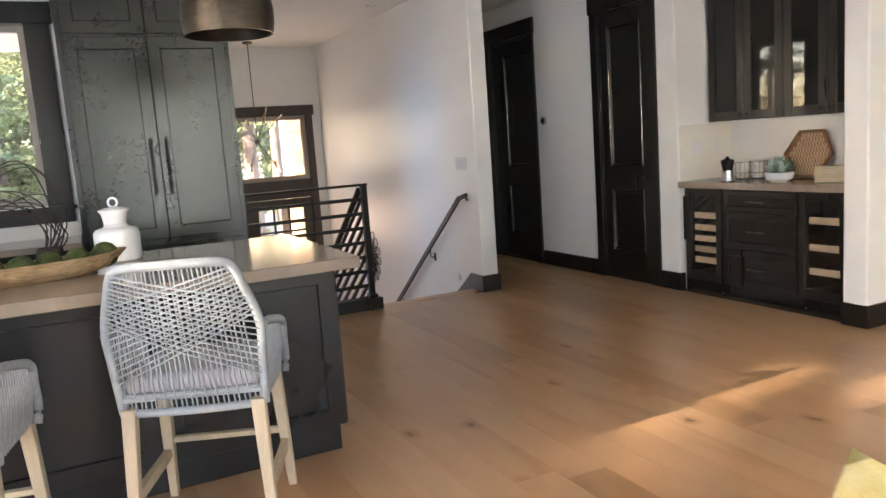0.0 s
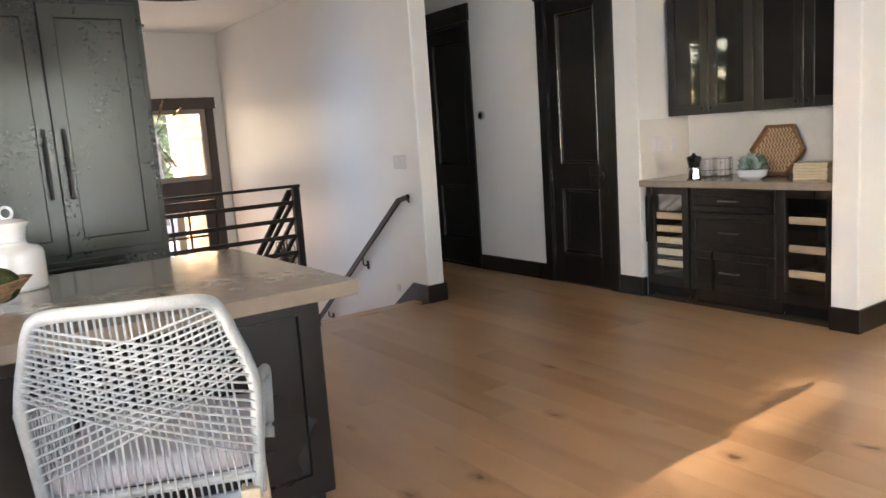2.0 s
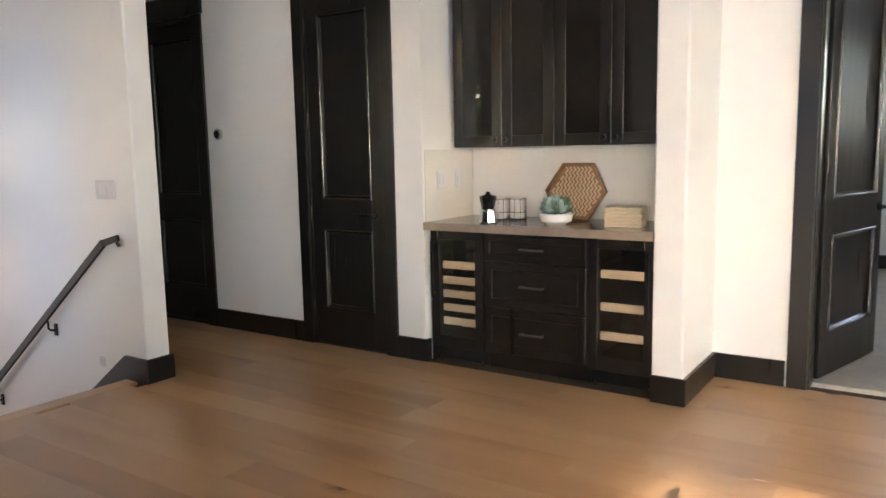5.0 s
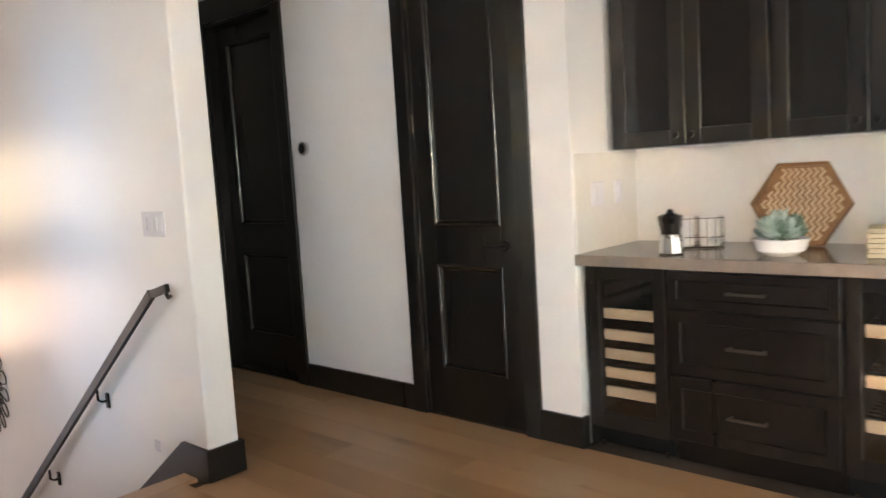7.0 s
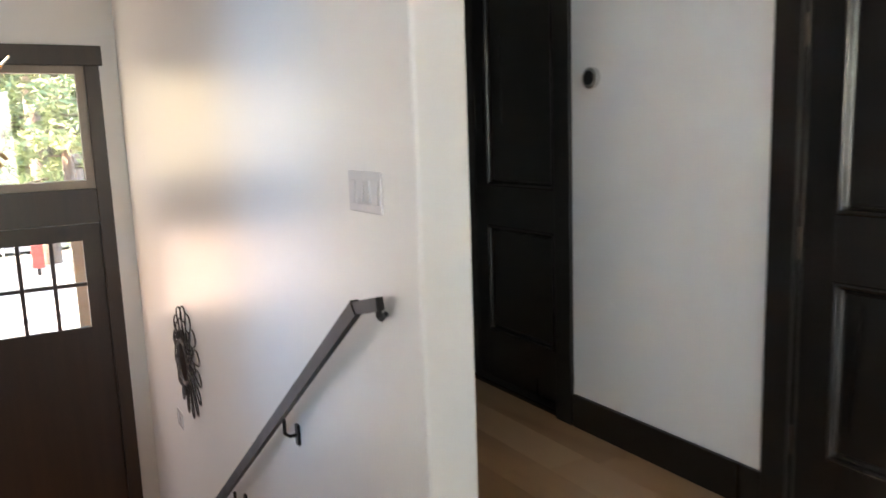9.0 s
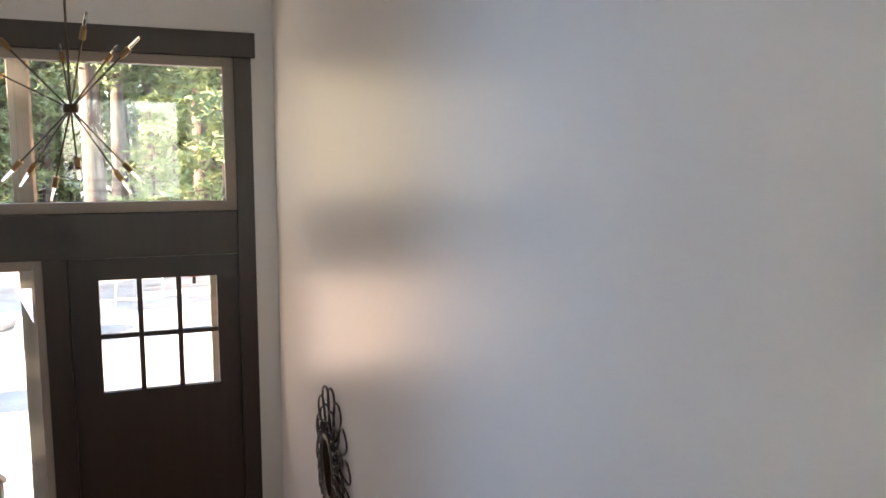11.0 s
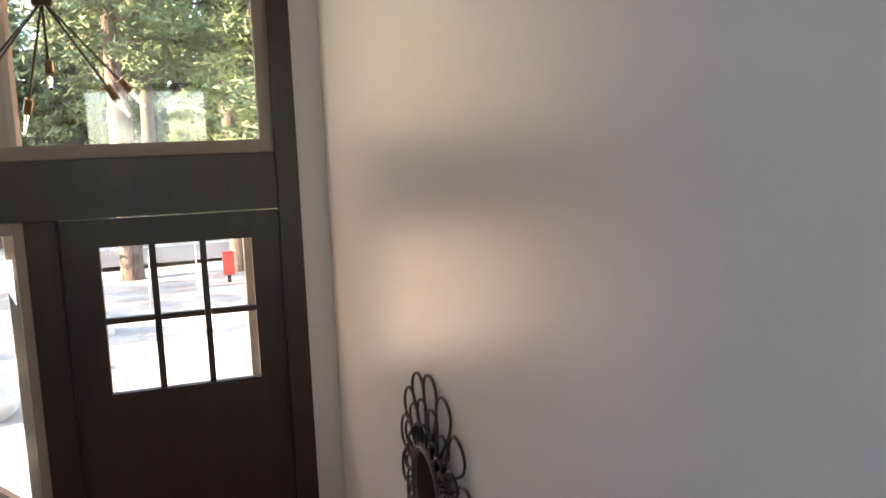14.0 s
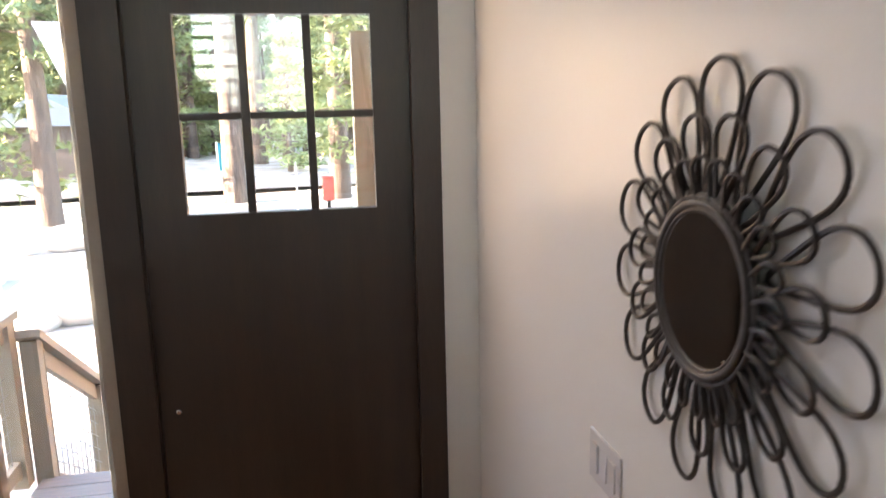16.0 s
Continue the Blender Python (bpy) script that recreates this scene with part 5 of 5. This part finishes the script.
DECK = mat("weathered_deck_boards", (0.30, 0.29, 0.29), (0.22, 0.21, 0.21), 5, 0.8, bump=0.3, fine=40, stretch=(0.5, 5, 5))
CEDAR = mat("pale_cedar", (0.34, 0.30, 0.24), (0.27, 0.235, 0.185), 6, 0.7, bump=0.3, fine=40, stretch=(4, 4, 0.5))
MESHW = mat("galvanised_wire", (0.42, 0.42, 0.42), rough=0.4, metal=0.8, bump=0)
porch = thing("porch", "small wooden porch with grey deck boards", "porch", (2.4, 11.75, GZ), kind="structure")
for k in range(11):
    part("deck_board", boxes(((-1.15, -0.77 + 0.142 * k, 0.83), (1.35, -0.77 + 0.142 * k + 0.137, 0.865)), bevel=0.004), DECK, porch)
for x in (-1.1, 0.1, 1.3):
    part("joist", boxes(((x - 0.03, -0.77, 0.62), (x + 0.03, 0.79, 0.829))), CEDAR, porch)
    for y in (-0.6, 0.6):
        part("pier", boxes(((x - 0.06, y - 0.06, -0.2), (x + 0.06, y + 0.06, 0.619))), CEDAR, porch)
for k in range(4):
    z = 0.865 - 0.173 * (k + 1)
    part("step", boxes(((-1.05, 0.80 + 0.28 * k, z - 0.04), (0.75, 1.07 + 0.28 * k, z)), bevel=0.004), DECK, porch)
for x in (-1.08, 0.78):
    part("stringer", bar(bmesh.new(), (x, 0.80, 0.62), (x, 1.95, -0.10), 0.24, 0.045), CEDAR, porch)


def porch_post(x, y, h=4.2, label="square pale cedar porch post"):
    o = thing("porch_post", label, "post", (x, y, GZ + 0.865))
    part("shaft", boxes(((-0.055, -0.055, 0.06), (0.055, 0.055, h)), bevel=0.006), CEDAR, o)
    part("shoe", boxes(((-0.07, -0.07, 0), (0.07, 0.07, 0.06)), bevel=0.003), STEEL, o)
    return o


porch_post(2.0, 11.40)
porch_post(3.16, 12.40, 2.45)
# unseen roof, added only to keep direct light off the porch
porch_roof = thing("porch_roof", "unseen flat cedar roof on a square post, added to shade the porch", "roof", (2.35, 11.85, 2.47), kind="structure")
part("soffit", boxes(((-1.65, -0.85, 0.0), (1.65, 0.85, 0.03))), CEDAR, porch_roof)
for y in (-0.83, 0.83):
    part("fascia", boxes(((-1.65, y - 0.02, 0.031), (1.65, y + 0.02, 0.20)), bevel=0.004), CEDAR, porch_roof)
part("deck", boxes(((-1.68, -0.84, 0.201), (1.68, 0.88, 0.23))), DECK, porch_roof)


def wire_rail(name, p, q, label, h=1.0, low=0.12):
    """A rail of cedar posts and caps filled with welded wire, from foot p to foot q."""
    o = thing(name, label, "railing", p)
    d = Vector(q) - Vector(p)
    up = Vector((0, 0, 1))
    for e in (Vector((0, 0, 0)), d):
        part("post", bar(bmesh.new(), e, e + up * (h - 0.04), 0.085, 0.085, 0.004), CEDAR, o)
    part("cap", bar(bmesh.new(), up * (h - 0.02) - d.normalized() * 0.06, d + up * (h - 0.02) + d.normalized() * 0.06, 0.135, 0.036, 0.004), CEDAR, o)
    part("top_rail", bar(bmesh.new(), up * (h - 0.11), d + up * (h - 0.11), 0.04, 0.085, 0.003), CEDAR, o)
    part("bottom_rail", bar(bmesh.new(), up * low, d + up * low, 0.04, 0.085, 0.003), CEDAR, o)
    bm = bmesh.new()
    n = max(4, int(d.length / 0.10))
    for k in range(1, n):
        e = d * (k / n)
        tube(bm, [e + up * (low + 0.04), e + up * (h - 0.15)], 0.0028, 4)
    for k in range(1, 7):
        z = low + 0.04 + (h - low - 0.19) * k / 7
        tube(bm, [up * z, d + up * z], 0.0028, 4)
    tagged(part("wire_mesh", bm, MESHW, o), kind="stuff")
    return o


wire_rail("porch_railing", (1.17, 11.10, GZ + 0.866), (1.17, 12.46, GZ + 0.866), "cedar porch railing filled with welded wire")
wire_rail("step_railing", (1.27, 12.56, GZ + 0.72), (1.27, 13.62, GZ + 0.06), "sloping cedar railing beside the porch steps")

# garage wing with lap siding
wing_m = mat("orange_cedar_siding", (0.50, 0.27, 0.13), (0.40, 0.20, 0.09), 4, 0.65, bump=0.3, fine=30, stretch=(4, 0.4, 4))
gar = thing("garage_wing", "garage wing clad in orange cedar boards", "building", (4.1, 13.4, GZ))
part("wall", boxes(((0.03, -2.2, 0), (3.5, 2.3, 6.2))), SUB, gar)
for k in range(30):
    bm = bmesh.new()
    z = 0.2 + 0.2 * k
    vs = [bm.verts.new(v) for v in ((0.0, -2.2, z), (0.0, 2.32, z), (0.026, 2.32, z + 0.198), (0.026, -2.2, z + 0.198))]
    bk = [bm.verts.new((0.029, v.co.y, v.co.z)) for v in vs]
    bm.faces.new(vs)
    for q in range(4):
        bm.faces.new((vs[q], vs[(q + 1) % 4], bk[(q + 1) % 4], bk[q]))
    part("siding_board", bm, wing_m, gar)
part("corner_board", boxes(((-0.02, 2.33, 0), (0.1, 2.36, 6.2))), RISER, gar)

# boulders
ROCK = mat("pale_granite", (0.50, 0.47, 0.44), (0.34, 0.32, 0.30), 6, 0.9, bump=0.6, fine=50, depth=0.01)
rb = random.Random(21)
bm = bmesh.new()
bmesh.ops.create_icosphere(bm, subdivisions=3, radius=1.0)
for v in bm.verts:
    v.co *= 1 + 0.22 * noise.noise(v.co * 1.4) + 0.10 * noise.noise(v.co * 3.5)
    v.co.z *= 0.7
rock = tagged(part("boulder", bm, ROCK, None, smooth=True), "pale granite boulder on the forest floor", "boulder", "boulders beside the drive")
rock.matrix_world = pose(-0.6, 19.5, GZ + 0.3) @ Matrix.Diagonal((0.75, 0.6, 0.6, 1))
for k in range(16):
    s = rb.uniform(0.25, 0.7)
    c = copy_thing(rock, pose(rb.uniform(-7, 1), rb.uniform(17, 27), GZ + 0.25 * s, 0, 0, rb.uniform(0, 360)))
    c.scale = (s, s * rb.uniform(0.7, 1.1), s * rb.uniform(0.7, 1))

# pines
BARK = mat("pine_bark", (0.20, 0.135, 0.10), (0.085, 0.058, 0.045), 3, 0.95, bump=1.0, fine=9, stretch=(3, 3, 0.5), depth=0.05)
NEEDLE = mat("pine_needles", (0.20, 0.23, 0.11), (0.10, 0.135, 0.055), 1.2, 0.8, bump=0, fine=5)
# paler copy of the needles, with sunlight put into the colour
NEEDLE2 = mat("sunlit_tint_pine_needles", (0.32, 0.34, 0.14), (0.17, 0.20, 0.075), 1.2, 0.8, bump=0, fine=5)


def pine_meshes(seed, h, bare, spread, needle):
    r = random.Random(seed)
    tb = bmesh.new()
    pts = [(0.12 * math.sin(k * 0.7 + seed) * k / 9, 0.1 * math.cos(k * 0.9 + seed) * k / 9, h * k / 9) for k in range(10)]
    tube(tb, pts, 0.024 * h * 0.9, 10, r_end=0.03)
    cb = bmesh.new()
    n = int(h * 7)
    for k in range(n):
        f = bare + (1 - bare) * (k / n) ** 0.9
        z = f * h
        ln = spread * (1.05 - (f - bare) / (1 - bare)) * r.uniform(0.6, 1.15) + 0.25
        a = r.uniform(0, 2 * math.pi)
        dz = r.uniform(-0.25, 0.15)
        d = Vector((math.cos(a), math.sin(a), dz))
        base = Vector((0, 0, z))
        tube(tb, [base, base + d * ln * 0.55, base + d * ln + Vector((0, 0, 0.05 * ln))], 0.035, 4, r_end=0.008)
        for q in range(int(10 + ln * 14)):
            t = r.uniform(0.25, 1.05)
            c = base + d * ln * t + Vector((r.gauss(0, 0.16), r.gauss(0, 0.16), r.gauss(0, 0.10))) * (0.5 + 0.35 * ln)
            for w in range(3):
                e = Vector((r.gauss(0, 1), r.gauss(0, 1), r.gauss(0.2, 0.6))).normalized()
                s = e.cross(Vector((r.gauss(0, 1), r.gauss(0, 1), r.gauss(0, 1)))).normalized()
                L, W = r.uniform(0.18, 0.36), r.uniform(0.035, 0.065)
                v = [cb.verts.new(c - s * W), cb.verts.new(c + s * W), cb.verts.new(c + e * L)]
                cb.faces.new(v)
    me_t, me_c = mesh_of(tb, "trunk", True), bpy.data.meshes.new("crown")
    cb.to_mesh(me_c)
    cb.free()
    me_t.materials.append(BARK)
    me_c.materials.append(needle)
    return me_t, me_c


def pine(meshes, at, rz, label):
    o = thing("pine_tree", label, "tree", at, rz, group="pines round the house")
    for nm, me in zip(("trunk", "crown"), meshes):
        p = new(nm, me)
        p.parent = o
    return o


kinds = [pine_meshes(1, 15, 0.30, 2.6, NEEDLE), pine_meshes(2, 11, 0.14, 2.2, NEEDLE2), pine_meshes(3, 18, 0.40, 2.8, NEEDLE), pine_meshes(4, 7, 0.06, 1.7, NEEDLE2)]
proto = [pine(kinds[0], (-3.9, 29.5, GZ - 0.1), 0, "tall pine with a bare dark lower trunk"),
         pine(kinds[1], (4.6, 30.0, GZ - 0.1), 40, "sunlit green pine with low branches"),
         pine(kinds[2], (0.6, 33.0, GZ - 0.1), 80, "tall pine with a bare dark lower trunk"),
         pine(kinds[3], (2.2, 44.5, GZ - 0.1), 10, "young bushy green pine")]
rp = random.Random(12)
spots = []
for k in range(1500):
    if len(spots) > 75:
        break
    x, y = rp.uniform(-40, 26), rp.uniform(25, 80)
    if abs(y - 37 - 3.0 * math.sin(x * 0.035 + 0.4)) < 4.2:
        continue
    if all(math.hypot(x - a, y - b) > 2.4 for a, b in spots + [(-3.9, 29.5), (4.6, 30), (0.6, 33), (2.2, 44.5)]):
        spots.append((x, y))
for x, y in [(-9.5, 23.0), (0.5, 50.0), (2.0, 53.0), (3.3, 48.0), (-0.6, 47.5)] + spots:
    k = rp.randrange(4)
    c = copy_thing(proto[k], pose(x, y, GZ - 0.15, 0, 0, rp.uniform(0, 360)))
    s = rp.uniform(0.8, 1.25)
    c.scale = (s, s, s)
# unseen pines added on the sunny side as sun blockers: their crowns break up the light on the floor and shade the stair
# wall and porch
near_blockers = [(-9.5, 12.6, 3, 1.3, 30), (-12, 13.6, 1, 1.1, 140), (-12.5, 6.6, 0, 1, -662), (-14.2, 7.9, 0, 1, 25), (-10.3, 6.7, 1, 1.15, 65), (-7.5, 8, 1, 1, 0), (-10, 9.6, 1, 1.1, 0), (-6.5, 11.6, 1, 0.9, 40), (-16.5, 6.9, 0, 1.1, 10), (-19, -6.8, 0, 1.1, 30), (-16, -8.6, 2, 1, 70), (-5, -13, 0, 1, 0), (1.5, -15, 1, 1, 50)]
far_blockers = [(-26.7, -1, 2, 0.99, 249), (-40.5, 1.2, 0, 1.2, 293), (-26.4, -0.4, 2, 1.28, 253), (-30, -1.9, 2, 1.15, 158), (-24.5, -0.8, 1, 1.37, 97), (-36.4, 1.7, 2, 1.11, 10), (-36.3, 4.2, 2, 1.35, 187), (-44, -1.4, 0, 1.26, 58), (-29.9, -2.3, 2, 1.44, 215), (-27.7, 2.4, 1, 1.41, 115), (-36.6, -1.4, 2, 0.98, 280), (-41.2, 2.8, 2, 1.43, 128), (-34.5, 2.2, 2, 1.39, 109), (-33.6, 3.3, 2, 1.49, 310), (-31.2, 2.5, 0, 1.27, 241), (-43.1, 2.4, 2, 1.32, 203), (-37.7, 0.7, 1, 1.22, 150), (-23.4, -1, 1, 1, 127), (-30, 2.4, 2, 1.05, 71), (-36.2, 2.3, 2, 0.88, 103), (-34.8, -2.2, 2, 1.3, 227)]
for x, y, k, s, turn in near_blockers + far_blockers:
    c = copy_thing(proto[k], pose(x, y, GZ - 0.15, 0, 0, turn))
    c.scale = (s, s, s)
# a dense stand closes the view between the trunks
for k in range(46):
    x, y = -26 + 38 * rp.random(), 56 + 30 * rp.random()
    c = copy_thing(proto[(1, 3, 1, 0)[k % 4]], pose(x, y, GZ - 0.15, 0, 0, rp.uniform(0, 360)))
    s = rp.uniform(1.1, 1.6)
    c.scale = (s, s, s)

# small things outside
TEAL = mat("teal_board", (0.03, 0.22, 0.26), rough=0.6)
REDM = mat("red_enamel", (0.55, 0.05, 0.035), rough=0.5)
sign = thing("sandwich_board", "teal board leaning on white legs by the road", "sign", (-0.3, 40.8, GZ + 0.1), 10)
part("panel", boxes(((-0.45, -0.03, 0.35), (0.45, 0.03, 1.5))), TEAL, sign)
for s in (-1, 1):
    part("leg", bar(bmesh.new(), (s * 0.42, -0.35, 0), (s * 0.42, 0.0, 1.55), 0.06, 0.06), RISER, sign)
red = thing("red_utility_box", "red metal utility box on a post by the drive", "utility box", (3.5, 30.5, GZ))
part("box", boxes(((-0.17, -0.15, 0.25), (0.17, 0.15, 0.95)), bevel=0.02), REDM, red)
part("foot", boxes(((-0.05, -0.05, -0.15), (0.05, 0.05, 0.249))), STEEL, red)
for x, y, tilt in ((-1.6, 19.0, 6), (-1.1, 18.6, -8), (1.4, 27.5, 5), (2.6, 29.0, 0)):
    st = thing("snow_stake", "thin white snow stake in the ground", "stake", (x, y, GZ - 0.1), 0, group="snow stakes")
    part("rod", tube(bmesh.new(), [(0, 0, 0), (0.02 * tilt, 0, 1.6)], 0.02, 6), RISER, st)
shed = thing("shed", "brown wooden shed among the pines", "building", (-9.0, 48.0, GZ))
part("wall", boxes(((-2.6, -2, 0), (2.6, 2, 2.4))), BARK, shed)
bm = bmesh.new()
pr = [(-2.9, 2.4), (2.9, 2.4), (0, 3.9)]
fa = [bm.verts.new((x, -2.3, z)) for x, z in pr]
fb = [bm.verts.new((x, 2.3, z)) for x, z in pr]
bm.faces.new(fa)
bm.faces.new(fb[::-1])
for i in range(3):
    bm.faces.new((fa[i], fb[i], fb[(i + 1) % 3], fa[(i + 1) % 3]))
part("roof", bm, DECK, shed)

# ---- floor boards ----
boards = structure("floor", boxes(((-3.2, -3.85, -0.015), (-3.19, -3.84, -0.014))), OAK, "wide oiled oak floorboards with knots", "floor")
rng = random.Random(5)
lengths = (1.2, 1.5, 1.8, 2.1)
PW = 0.19
board_mesh = {}


def board(w, l):
    key = (round(w, 3), round(l, 3))
    if key not in board_mesh:
        bm = bmesh.new()
        g, c = 0.0002, 0.0004
        z = 0.0
        lo = [bm.verts.new((x, y, -0.014)) for x, y in ((g, g), (w - g, g), (w - g, l - g), (g, l - g))]
        mi = [bm.verts.new((x, y, z - c)) for x, y in ((g, g), (w - g, g), (w - g, l - g), (g, l - g))]
        hi = [bm.verts.new((x, y, z)) for x, y in ((g + c, g + c), (w - g - c, g + c), (w - g - c, l - g - c), (g + c, l - g - c))]
        for a, b in ((lo, mi), (mi, hi)):
            for k in range(4):
                bm.faces.new((a[k], a[(k + 1) % 4], b[(k + 1) % 4], b[k]))
        bm.faces.new(hi)
        board_mesh[key] = mesh_of(bm, "board")
        board_mesh[key].materials.append(OAK)
    return board_mesh[key]


x = -3.11
while x < 5.28 - 0.01:
    w = PW
    spans = []
    if x + w < 1.31:
        spans = [(-3.85, 6.25)]
    elif x + w < 3.40:
        spans = [(-3.85, YN - 0.10)]
    elif x < 3.52:
        spans = [(-3.85, 6.33)]
    elif x + w < 4.75:
        spans = [(-3.85, 9.2)]
    else:
        w = min(w, 5.28 - x)
        spans = [(-3.85, 3.47)]
    for y0, y1 in spans:
        y = y0 - rng.uniform(0, 1.5)
        while y < y1:
            l = rng.choice(lengths)
            a, b = max(y, y0), min(y + l, y1)
            if b - a > 0.05:
                ob = new("board", board(w, b - a))
                ob.parent = boards
                ob.location = (x, a, 0.0)
            y += l
    x += PW
